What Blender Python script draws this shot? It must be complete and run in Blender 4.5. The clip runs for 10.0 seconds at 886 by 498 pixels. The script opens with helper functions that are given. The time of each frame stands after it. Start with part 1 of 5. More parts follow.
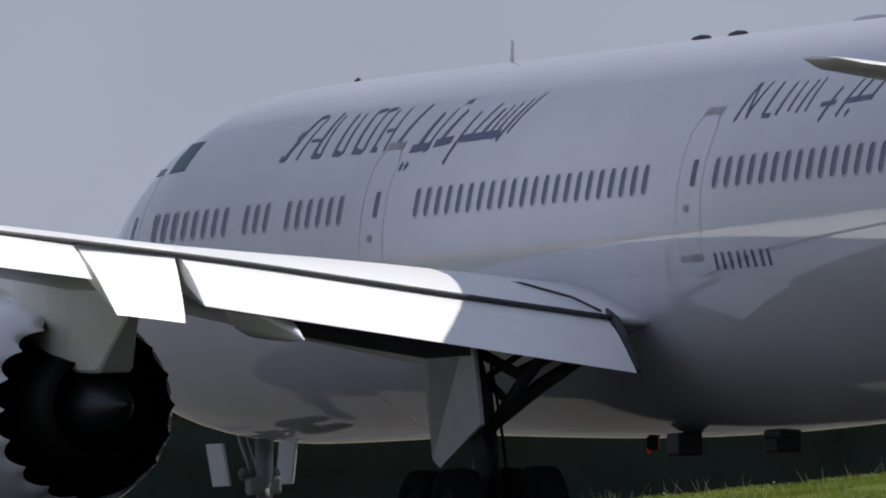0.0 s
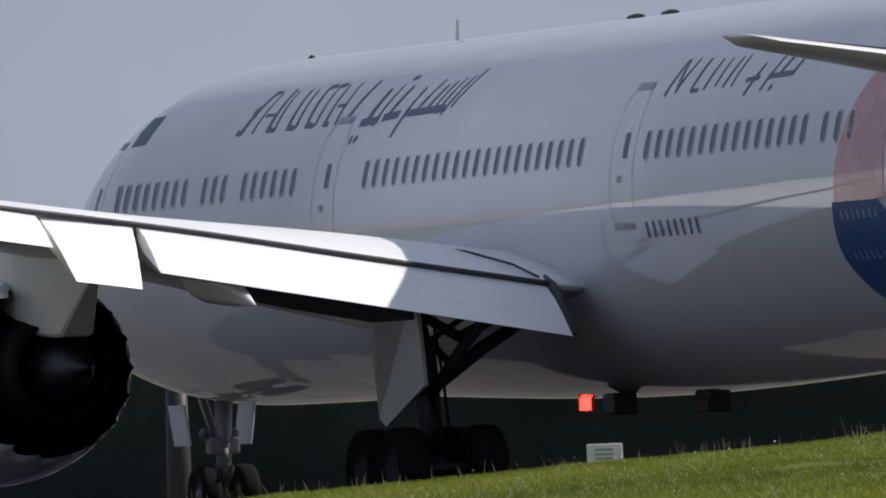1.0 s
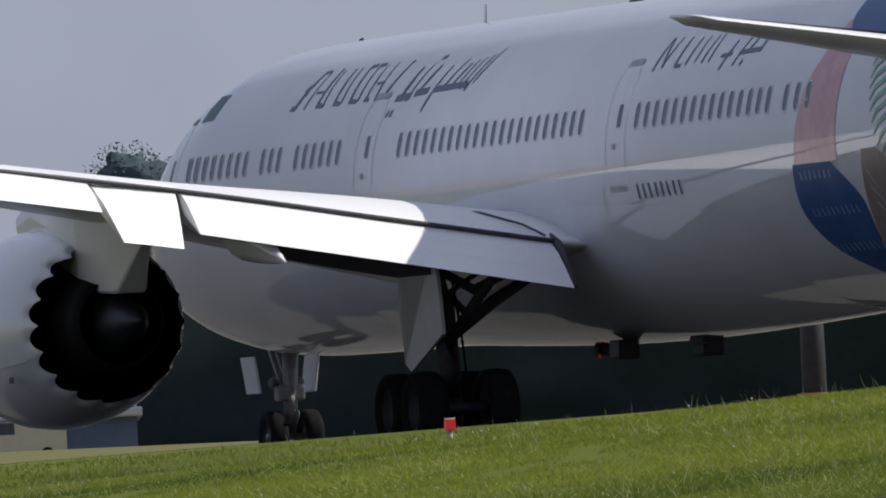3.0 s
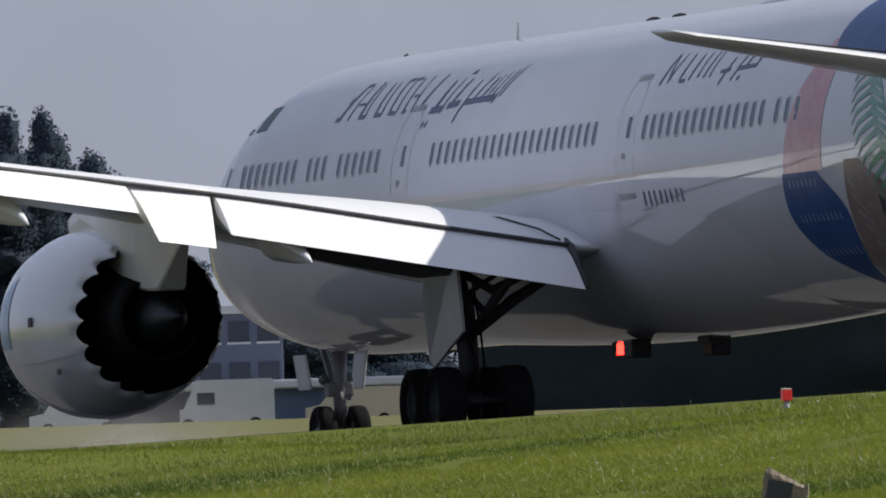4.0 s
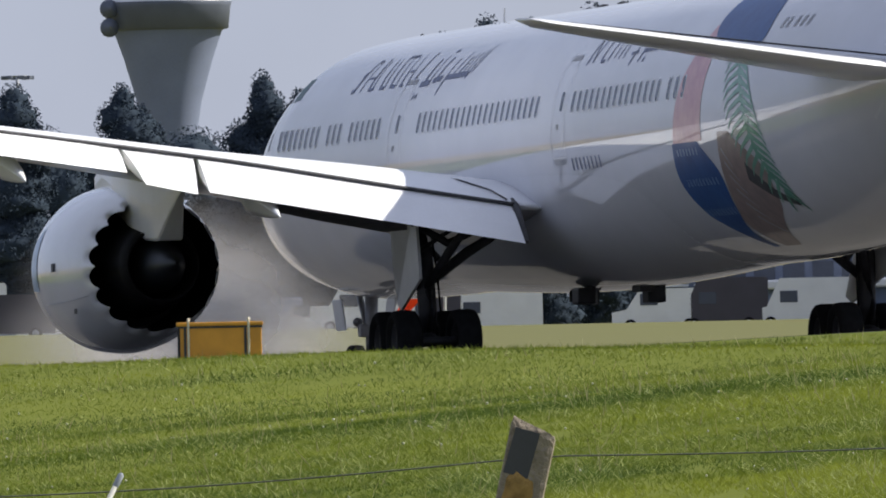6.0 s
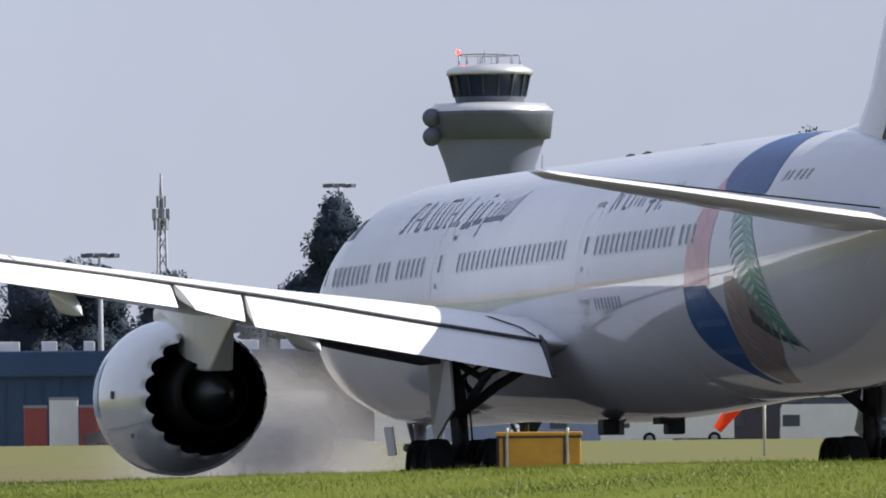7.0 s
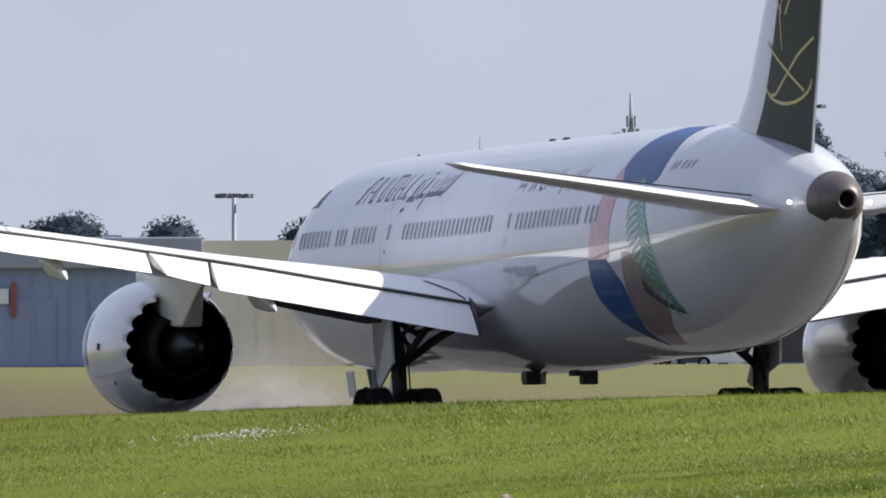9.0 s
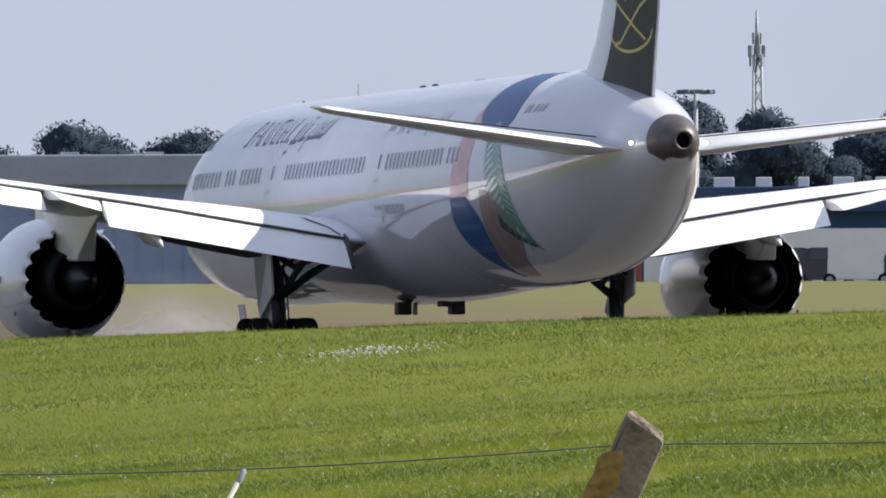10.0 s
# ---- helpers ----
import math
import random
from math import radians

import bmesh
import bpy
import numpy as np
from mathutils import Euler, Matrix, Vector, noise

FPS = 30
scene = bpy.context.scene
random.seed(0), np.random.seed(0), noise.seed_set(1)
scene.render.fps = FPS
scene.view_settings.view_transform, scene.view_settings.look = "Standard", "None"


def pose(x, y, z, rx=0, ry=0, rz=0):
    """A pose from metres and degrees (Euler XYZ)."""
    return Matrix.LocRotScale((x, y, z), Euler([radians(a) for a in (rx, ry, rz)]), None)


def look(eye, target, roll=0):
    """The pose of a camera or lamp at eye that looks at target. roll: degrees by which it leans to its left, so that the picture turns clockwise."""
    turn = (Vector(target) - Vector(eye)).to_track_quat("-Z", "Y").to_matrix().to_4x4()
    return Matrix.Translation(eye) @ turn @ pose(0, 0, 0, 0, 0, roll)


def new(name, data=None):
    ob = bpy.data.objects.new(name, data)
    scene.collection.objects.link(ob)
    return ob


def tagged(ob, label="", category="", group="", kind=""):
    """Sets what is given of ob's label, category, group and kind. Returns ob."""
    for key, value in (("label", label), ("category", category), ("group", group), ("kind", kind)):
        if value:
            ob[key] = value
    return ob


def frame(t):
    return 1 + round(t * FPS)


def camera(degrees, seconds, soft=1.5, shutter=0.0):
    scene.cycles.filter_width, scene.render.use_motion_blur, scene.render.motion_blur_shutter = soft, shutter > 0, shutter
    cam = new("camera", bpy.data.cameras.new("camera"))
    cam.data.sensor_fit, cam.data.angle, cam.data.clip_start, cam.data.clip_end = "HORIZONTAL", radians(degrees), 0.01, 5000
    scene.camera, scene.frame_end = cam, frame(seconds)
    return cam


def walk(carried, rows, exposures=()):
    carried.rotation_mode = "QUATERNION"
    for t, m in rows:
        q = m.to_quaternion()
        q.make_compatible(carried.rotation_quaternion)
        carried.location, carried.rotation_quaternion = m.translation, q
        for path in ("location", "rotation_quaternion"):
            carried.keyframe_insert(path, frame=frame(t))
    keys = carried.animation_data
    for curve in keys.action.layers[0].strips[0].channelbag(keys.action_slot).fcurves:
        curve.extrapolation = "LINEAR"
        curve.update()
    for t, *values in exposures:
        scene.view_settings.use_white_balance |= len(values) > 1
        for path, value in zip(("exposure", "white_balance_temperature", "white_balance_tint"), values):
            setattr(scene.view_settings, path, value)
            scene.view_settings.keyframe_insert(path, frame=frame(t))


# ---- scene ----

# ---------------------------------------------------------------- camera
cam = camera(2.808, 10.0, soft=1.9)
EYE = Vector((0.0, 98.98, -3.30))


def aim(az, el, roll):
    """Camera pose at the stand, from azimuth, elevation and roll in degrees."""
    a, e = radians(az), radians(el)
    way = Vector((math.cos(e) * math.cos(a), math.cos(e) * math.sin(a), math.sin(e)))
    return look(EYE, EYE + way * 300, roll)


# seconds, plane x along the runway, camera azimuth, elevation, roll, plane heading, plane pitch
RUN = [
    (0, 259.61, -19.815, 1.659, -2.071, -1.16, 0.56),
    (0.5, 266.84, -19.298, 1.743, -1.510, -0.82, 0.44),
    (1, 274.17, -19.012, 1.477, -2.142, -0.41, 0.45),
    (1.5, 281.85, -18.347, 1.315, -2.292, -0.10, 0.41),
    (2, 289.96, -17.773, 1.416, -2.371, 0.16, 0.31),
    (2.5, 298.61, -17.474, 1.356, -2.062, 0.31, 0.29),
    (2.7, 302.30, -17.242, 1.224, -2.607, 0.33, 0.24),
    (3.8, 324.34, -16.068, 1.175, -1.836, 0.41, -0.05),
    (4, 328.63, -15.917, 1.152, -1.882, 0.42, -0.10),
    (4.5, 340.21, -15.360, 1.093, -1.349, 0.33, -0.23),
    (5, 352.13, -14.919, 1.101, -0.905, 0.07, -0.21),
    (5.2, 357.07, -14.735, 1.056, -0.954, -0.03, -0.24),
    (6.3, 385.35, -13.758, 0.923, -1.112, -0.60, -0.36),
    (6.5, 390.79, -13.478, 1.117, -0.903, -0.52, -0.39),
    (7, 404.64, -13.047, 1.242, -0.557, -0.31, -0.28),
    (7.5, 419.00, -12.739, 1.203, -0.735, -0.02, -0.18),
    (8, 434.00, -12.747, 1.235, -0.706, 0.17, -0.15),
    (8.5, 449.62, -12.260, 1.254, -0.839, 0.30, -0.22),
    (9, 466.16, -11.557, 0.999, -0.251, 0.59, -0.04),
    (9.5, 483.52, -11.284, 0.900, -0.428, 0.78, -0.11),
    (10, 501.30, -11.157, 0.737, -0.241, 0.80, -0.20),
]
walk(cam, [(r[0], aim(r[2], r[3], r[4])) for r in RUN],
     exposures=[(0, -0.08), (1.2, -0.08), (2.0, 0.08), (2.5, -0.03), (4.0, -0.05), (5.2, 0.2), (6.5, 0.45), (8.5, 0.5), (10, 0.55)])

# ---------------------------------------------------------------- light
SUN_AZ, SUN_EL = -94.0, 40.5
world = bpy.data.worlds.new("sky")
scene.world = world
world.use_nodes = True
wn = world.node_tree.nodes
sky = wn.new("ShaderNodeTexSky")
sky.sky_type = "NISHITA"
sky.sun_disc = False
sky.sun_elevation = radians(SUN_EL)
sky.sun_rotation = radians(90 - SUN_AZ)
sky.air_density, sky.dust_density, sky.ozone_density = 1.0, 0.8, 2.0
wn["Background"].inputs["Strength"].default_value = 0.075
# an even summer haze over the whole sky
haze = wn.new("ShaderNodeMix")
haze.data_type = "RGBA"
haze.inputs["Factor"].default_value = 0.78
haze.inputs[7].default_value = (4.85, 5.35, 7.1, 1)
world.node_tree.links.new(sky.outputs["Color"], haze.inputs[6])
# faint cloud structure in the haze
where, cloud, tone, veil = (wn.new(n) for n in ("ShaderNodeTexCoord", "ShaderNodeTexNoise", "ShaderNodeMapRange", "ShaderNodeMix"))
cloud.inputs["Scale"].default_value, cloud.inputs["Detail"].default_value = 26.0, 5.0
tone.inputs["From Min"].default_value, tone.inputs["From Max"].default_value = 0.3, 0.7
tone.inputs["To Min"].default_value, tone.inputs["To Max"].default_value = 0.93, 1.07
veil.data_type, veil.blend_type = "RGBA", "MULTIPLY"
veil.inputs["Factor"].default_value = 1.0
world.node_tree.links.new(where.outputs["Generated"], cloud.inputs["Vector"])
world.node_tree.links.new(cloud.outputs["Fac"], tone.inputs["Value"])
world.node_tree.links.new(haze.outputs[2], veil.inputs[6])
world.node_tree.links.new(tone.outputs["Result"], veil.inputs[7])
world.node_tree.links.new(veil.outputs[2], wn["Background"].inputs["Color"])
sun = new("sun", bpy.data.lights.new("sun", "SUN"))
sun.data.energy, sun.data.angle, sun.data.color = 5.0, radians(0.6), (1.0, 0.95, 0.86)
_a, _e = radians(SUN_AZ), radians(SUN_EL)
SUN_WAY = Vector((math.cos(_e) * math.cos(_a), math.cos(_e) * math.sin(_a), math.sin(_e)))
sun.matrix_world = look(SUN_WAY * 200, (0, 0, 0))


# ---------------------------------------------------------------- materials
def material(name, colour, rough=0.5, metal=0.0, coat=0.0, vary=0.12, scale=1.0, bump=0.0, second=None, fine=20.0,
             emit=None, strength=0.0, translucent=0.0, island=False, spec=0.5, spread=0.17, upright=0.0, band=(0.45, 0.9)):
    m = bpy.data.materials.new(name)
    m.use_nodes = True
    t = m.node_tree
    b = t.nodes["Principled BSDF"]
    co = t.nodes.new("ShaderNodeTexCoord")
    big, small = t.nodes.new("ShaderNodeTexNoise"), t.nodes.new("ShaderNodeTexNoise")
    for n, s, d in ((big, scale, 5), (small, scale * fine, 3)):
        n.inputs["Scale"].default_value, n.inputs["Detail"].default_value = s, d
        t.links.new(co.outputs["Object"], n.inputs["Vector"])
    mix = t.nodes.new("ShaderNodeMath")
    mix.operation = "MULTIPLY_ADD"
    mix.inputs[1].default_value = 0.35
    t.links.new(small.outputs["Fac"], mix.inputs[0])
    t.links.new(big.outputs["Fac"], mix.inputs[2])
    ramp = t.nodes.new("ShaderNodeValToRGB")
    c2 = second or tuple(c * (1 - vary) for c in colour)
    c1 = colour if second else tuple(min(1, c * (1 + vary)) for c in colour)
    ramp.color_ramp.elements[0].position, ramp.color_ramp.elements[1].position = band
    ramp.color_ramp.elements[0].color, ramp.color_ramp.elements[1].color = (*c1, 1), (*c2, 1)
    t.links.new(mix.outputs[0], ramp.inputs["Fac"])
    out = ramp.outputs["Color"]
    if island:
        geo = t.nodes.new("ShaderNodeNewGeometry")
        hsv = t.nodes.new("ShaderNodeHueSaturation")
        mp = t.nodes.new("ShaderNodeMapRange")
        mp.inputs["To Min"].default_value, mp.inputs["To Max"].default_value = 1 - spread, 1 + spread * 1.15
        t.links.new(geo.outputs["Random Per Island"], mp.inputs["Value"])
        t.links.new(mp.outputs["Result"], hsv.inputs["Value"])
        t.links.new(out, hsv.inputs["Color"])
        out = hsv.outputs["Color"]
    t.links.new(out, b.inputs["Base Color"])
    b.inputs["Roughness"].default_value, b.inputs["Metallic"].default_value = rough, metal
    b.inputs["Specular IOR Level"].default_value = spec
    b.inputs["Coat Weight"].default_value, b.inputs["Coat Roughness"].default_value = coat, 0.045
    if bump:
        bp = t.nodes.new("ShaderNodeBump")
        bp.inputs["Strength"].default_value, bp.inputs["Distance"].default_value = bump, 0.02
        t.links.new(small.outputs["Fac"], bp.inputs["Height"])
        t.links.new(bp.outputs["Normal"], b.inputs["Normal"])
    if upright:
        # soft turf and foliage: shading normals lean towards the open sky
        gn, sc, ad = t.nodes.new("ShaderNodeNewGeometry"), t.nodes.new("ShaderNodeVectorMath"), t.nodes.new("ShaderNodeVectorMath")
        sc.operation, ad.operation = "SCALE", "ADD"
        sc.inputs["Scale"].default_value = 1 - upright
        ad.inputs[1].default_value = (0, 0, upright)
        t.links.new(gn.outputs["Normal"], sc.inputs[0])
        t.links.new(sc.outputs["Vector"], ad.inputs[0])
        t.links.new(ad.outputs["Vector"], b.inputs["Normal"])
    if emit:
        b.inputs["Emission Color"].default_value, b.inputs["Emission Strength"].default_value = (*emit, 1), strength
    if translucent:
        tr, ad = t.nodes.new("ShaderNodeBsdfTranslucent"), t.nodes.new("ShaderNodeMixShader")
        ad.inputs["Fac"].default_value = translucent
        t.links.new(out, tr.inputs["Color"])
        t.links.new(b.outputs["BSDF"], ad.inputs[1])
        t.links.new(tr.outputs["BSDF"], ad.inputs[2])
        t.links.new(ad.outputs["Shader"], t.nodes["Material Output"].inputs["Surface"])
    return m


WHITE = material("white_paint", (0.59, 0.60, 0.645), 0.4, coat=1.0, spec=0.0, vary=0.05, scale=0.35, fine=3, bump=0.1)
# lighter copy of the fuselage white, standing for sky reflected in the cowls
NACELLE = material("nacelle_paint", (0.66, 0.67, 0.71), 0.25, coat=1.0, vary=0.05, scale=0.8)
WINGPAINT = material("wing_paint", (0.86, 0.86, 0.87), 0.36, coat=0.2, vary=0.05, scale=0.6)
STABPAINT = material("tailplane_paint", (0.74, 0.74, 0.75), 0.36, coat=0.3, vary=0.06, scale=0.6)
GREYPAINT = material("grey_paint", (0.52, 0.53, 0.55), 0.4, vary=0.08, scale=1.5)
BELLY = material("belly_paint", (0.55, 0.55, 0.57), 0.3, coat=0.9, vary=0.06, scale=0.5)
FINGREY = material("pale_grey_fin_paint", (0.43, 0.44, 0.49), 0.35, coat=0.6, vary=0.05, scale=0.5)
# for real seams, and for strips that stand for shade or cast shadow
SEAM = material("dark_seam_and_shade", (0.05, 0.05, 0.055), 0.7, vary=0.2, scale=3)
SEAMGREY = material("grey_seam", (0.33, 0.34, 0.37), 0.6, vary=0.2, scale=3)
GLASS = material("cabin_glass", (0.045, 0.065, 0.115), 0.25, vary=0.2, scale=2, spec=0.3)
NAVY = material("navy_lettering", (0.032, 0.052, 0.14), 0.45, coat=0.15, vary=0.15, scale=2)
PINK = material("pink_livery", (0.55, 0.27, 0.28), 0.38, coat=0.4, scale=3, fine=8, second=(0.42, 0.16, 0.2))
BLUE = material("blue_livery", (0.014, 0.060, 0.20), 0.45, coat=0.1, spec=0.3, scale=2, fine=8, second=(0.028, 0.095, 0.27))
PALEBLUE = material("pale_blue_livery", (0.25, 0.38, 0.55), 0.4, coat=0.4, vary=0.2, scale=4)
PALM = material("palm_green", (0.06, 0.22, 0.15), 0.4, coat=0.4, scale=4, second=(0.14, 0.34, 0.26))
BROWN = material("brown_livery", (0.19, 0.15, 0.14), 0.4, coat=0.4, scale=3, second=(0.30, 0.22, 0.20))
DARKGREEN = material("dark_green_tail", (0.012, 0.019, 0.015), 0.5, vary=0.2, scale=1, spec=0.2)
GOLD = material("gold_emblem", (0.42, 0.36, 0.13), 0.45, vary=0.15, scale=3)
FLAGGREEN = material("flag_green", (0.045, 0.11, 0.125), 0.5, vary=0.1, scale=3)
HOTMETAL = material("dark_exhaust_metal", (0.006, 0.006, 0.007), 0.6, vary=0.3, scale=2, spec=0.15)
PLUGMETAL = material("exhaust_plug_metal", (0.035, 0.04, 0.048), 0.42, metal=0.7, vary=0.25, scale=2)
STEEL = material("gear_steel", (0.16, 0.16, 0.17), 0.45, metal=0.2, vary=0.25, scale=4)
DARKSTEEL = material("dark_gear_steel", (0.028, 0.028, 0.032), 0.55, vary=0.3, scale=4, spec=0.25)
RUBBER = material("tyre_rubber", (0.009, 0.009, 0.010), 0.85, vary=0.3, scale=6, bump=0.2, spec=0.1)
APU = material("tailcone_metal", (0.12, 0.105, 0.10), 0.5, metal=0.6, vary=0.3, scale=2)
REDLAMP = material("red_beacon", (0.8, 0.02, 0.02), 0.3, emit=(1.0, 0.03, 0.02), strength=7.0)
WHITELAMP = material("white_lamp", (0.9, 0.9, 0.9), 0.3, emit=(1.0, 0.97, 0.9), strength=2.5)
ASPHALT = material("runway_asphalt", (0.040, 0.039, 0.038), 0.9, scale=0.3, second=(0.068, 0.063, 0.056), fine=40, bump=0.2)
BOXPAINT = material("ochre_box_paint", (0.62, 0.29, 0.03), 0.5, vary=0.14, scale=3)
BOXSTRAP = material("pale_strap", (0.62, 0.56, 0.42), 0.55, vary=0.15, scale=5)
SIGNWHITE = material("white_sign", (0.72, 0.72, 0.68), 0.5, vary=0.1, scale=8)
SIGNGREY = material("sign_bars", (0.3, 0.3, 0.3), 0.6, vary=0.1, scale=8)
WOOD = material("weathered_wood", (0.30, 0.25, 0.19), 0.85, scale=9, second=(0.11, 0.085, 0.06), fine=6, bump=0.6)
LICHEN = material("orange_lichen", (0.33, 0.20, 0.06), 0.9, scale=30, vary=0.4, bump=0.5)
WIRE = material("fence_wire", (0.12, 0.12, 0.12), 0.5, metal=0.6, vary=0.2, scale=5)
# dome keeps a faint steady glow between the flashes
REDDIM = material("dim_red_lens", (0.35, 0.02, 0.02), 0.3, emit=(1.0, 0.012, 0.008), strength=0.12)
STAKE = material("pale_stake", (0.45, 0.45, 0.42), 0.6, vary=0.2, scale=9)
GRASS = material("grass_blades", (0.172, 0.208, 0.019), 0.6, spec=0.25, scale=0.11, second=(0.054, 0.090, 0.009), fine=9, translucent=0.3, island=True, spread=0.15, upright=0.75, band=(0.55, 0.82))
# paler copy of the blade colour, which stands for sun glints on the turf
PALEBLADE = material("glint_pale_blades", (0.40, 0.43, 0.17), 0.5, spec=0.4, scale=0.5, second=(0.26, 0.31, 0.10), translucent=0.4, island=True, spread=0.2, upright=0.5)
SEED = material("dry_grass_heads", (0.42, 0.38, 0.22), 0.8, scale=2, vary=0.25, translucent=0.35, island=True)
DAISY = material("white_clover_heads", (0.46, 0.47, 0.37), 0.7, scale=2, vary=0.15)
# both foliage colours carry the blue of the haze over distance
LEAF = material("hazed_dark_foliage", (0.042, 0.056, 0.074), 0.85, spec=0.03, scale=0.25, second=(0.032, 0.045, 0.062), fine=8, island=True, spread=0.08, upright=0.2)
WOODLEAF = material("hazed_wood_foliage", (0.080, 0.105, 0.120), 0.9, spec=0.02, scale=0.2, second=(0.058, 0.082, 0.100), fine=8, island=True, spread=0.05)
BARK = material("bark", (0.07, 0.055, 0.04), 0.9, scale=2, vary=0.3, bump=0.5)
# concrete is tinted blue to hold the haze in front of the tower
CONCRETE = material("hazed_tower_concrete", (0.165, 0.195, 0.28), 0.7, scale=0.25, vary=0.1)
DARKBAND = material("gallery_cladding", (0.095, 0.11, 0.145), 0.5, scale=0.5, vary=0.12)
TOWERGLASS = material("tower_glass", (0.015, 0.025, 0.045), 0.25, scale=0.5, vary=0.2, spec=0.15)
ROOFMETAL = material("pale_roof_metal", (0.62, 0.63, 0.65), 0.3, metal=0.5, scale=0.4, vary=0.1)
# haze of the distance is mixed into the hangar wall colour
HANGAR = material("hazed_blue_grey_cladding", (0.22, 0.27, 0.42), 0.6, scale=0.15, vary=0.12)
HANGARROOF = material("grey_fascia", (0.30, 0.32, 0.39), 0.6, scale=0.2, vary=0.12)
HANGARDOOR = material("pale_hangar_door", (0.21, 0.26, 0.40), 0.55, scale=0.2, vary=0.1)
BEIGE = material("beige_cladding", (0.62, 0.55, 0.42), 0.6, scale=0.2, vary=0.1)
BLUECLAD = material("dark_blue_cladding", (0.033, 0.060, 0.13), 0.85, scale=0.2, vary=0.15, spec=0.1)
OFFWALL = material("office_wall", (0.12, 0.145, 0.21), 0.7, scale=0.2, vary=0.12)
OFFGLASS = material("office_glass", (0.04, 0.05, 0.075), 0.15, scale=0.4, vary=0.2)
REDPAINT = material("red_paint", (0.30, 0.06, 0.05), 0.5, scale=1, vary=0.15)
ORANGE = material("windsock_fabric", (0.85, 0.10, 0.02), 0.7, scale=2, vary=0.1, translucent=0.5)
GALV = material("galvanised_steel", (0.27, 0.29, 0.33), 0.6, metal=0.0, scale=1, vary=0.15)
# wall blue lightened with the haze that lies before the store
HAZYBLUE = material("hazed_blue_cladding", (0.13, 0.17, 0.27), 0.7, scale=0.2, vary=0.12)
VANDARK = material("dark_van_paint", (0.045, 0.04, 0.055), 0.5, scale=1, vary=0.15)
VANWHITE = material("van_white", (0.7, 0.7, 0.7), 0.35, coat=0.4, scale=1, vary=0.06)


def ground_material():
    m = material("ground_turf", (0.130, 0.150, 0.018), 0.95, spec=0.1, scale=0.05, second=(0.082, 0.104, 0.013), fine=30, bump=0.4)
    t = m.node_tree
    b = t.nodes["Principled BSDF"]
    green = b.inputs["Base Color"].links[0].from_socket
    geo, sep = t.nodes.new("ShaderNodeNewGeometry"), t.nodes.new("ShaderNodeSeparateXYZ")
    t.links.new(geo.outputs["Position"], sep.inputs[0])
    wob = t.nodes.new("ShaderNodeTexNoise")
    wob.inputs["Scale"].default_value, wob.inputs["Detail"].default_value = 0.06, 6
    add = t.nodes.new("ShaderNodeMath")
    add.operation = "MULTIPLY_ADD"
    add.inputs[1].default_value = 14.0
    t.links.new(wob.outputs["Fac"], add.inputs[0])
    t.links.new(sep.outputs["Y"], add.inputs[2])
    # worn bare verge along the far edge of the runway, dry mown turf beyond it
    verge = t.nodes.new("ShaderNodeMapRange")
    verge.inputs["From Min"].default_value, verge.inputs["From Max"].default_value = -28, -22
    t.links.new(add.outputs[0], verge.inputs["Value"])
    near = t.nodes.new("ShaderNodeMapRange")
    near.inputs["From Min"].default_value, near.inputs["From Max"].default_value = 22, 28
    t.links.new(add.outputs[0], near.inputs["Value"])
    far = t.nodes.new("ShaderNodeMix")
    far.data_type = "RGBA"
    far.inputs[6].default_value, far.inputs[7].default_value = (0.135, 0.135, 0.055, 1), (0.25, 0.20, 0.125, 1)
    t.links.new(verge.outputs["Result"], far.inputs["Factor"])
    allg = t.nodes.new("ShaderNodeMix")
    allg.data_type = "RGBA"
    t.links.new(near.outputs["Result"], allg.inputs["Factor"])
    t.links.new(far.outputs[2], allg.inputs[6])
    t.links.new(green, allg.inputs[7])
    # unseen ground behind the stand, tinted straw to warm the fuselage's reflection
    past, straw = t.nodes.new("ShaderNodeMapRange"), t.nodes.new("ShaderNodeMix")
    past.inputs["From Min"].default_value, past.inputs["From Max"].default_value = 112, 128
    t.links.new(add.outputs[0], past.inputs["Value"])
    straw.data_type = "RGBA"
    straw.inputs[7].default_value = (0.27, 0.215, 0.12, 1)
    t.links.new(past.outputs["Result"], straw.inputs["Factor"])
    t.links.new(allg.outputs[2], straw.inputs[6])
    t.links.new(straw.outputs[2], b.inputs["Base Color"])
    return m


TURF = ground_material()


# ---------------------------------------------------------------- mesh helpers
def mesh_of(name, verts, faces, mats, smooth=True, index=None):
    me = bpy.data.meshes.new(name)
    me.from_pydata([tuple(v) for v in verts], [], [tuple(f) for f in faces])
    for m in (mats if isinstance(mats, (list, tuple)) else [mats]):
        me.materials.append(m)
    if index is not None:
        me.polygons.foreach_set("material_index", index)
    me.polygons.foreach_set("use_smooth", [smooth] * len(me.polygons))
    me.update()
    return me


def part(name, me, parent, label="", m=None):
    """Link a mesh (or a bmesh geometry list) as one part under a thing or a part."""
    ob = new(name, me)
    ob.parent = parent
    if m is not None:
        ob.matrix_basis = m
    if label:
        ob["label"] = label
    return ob


def thing(name, label, category, m=None, group="", kind=""):
    ob = new(name)
    ob.empty_display_size = 0.5
    if m is not None:
        ob.matrix_basis = m
    return tagged(ob, label, category, group, kind)


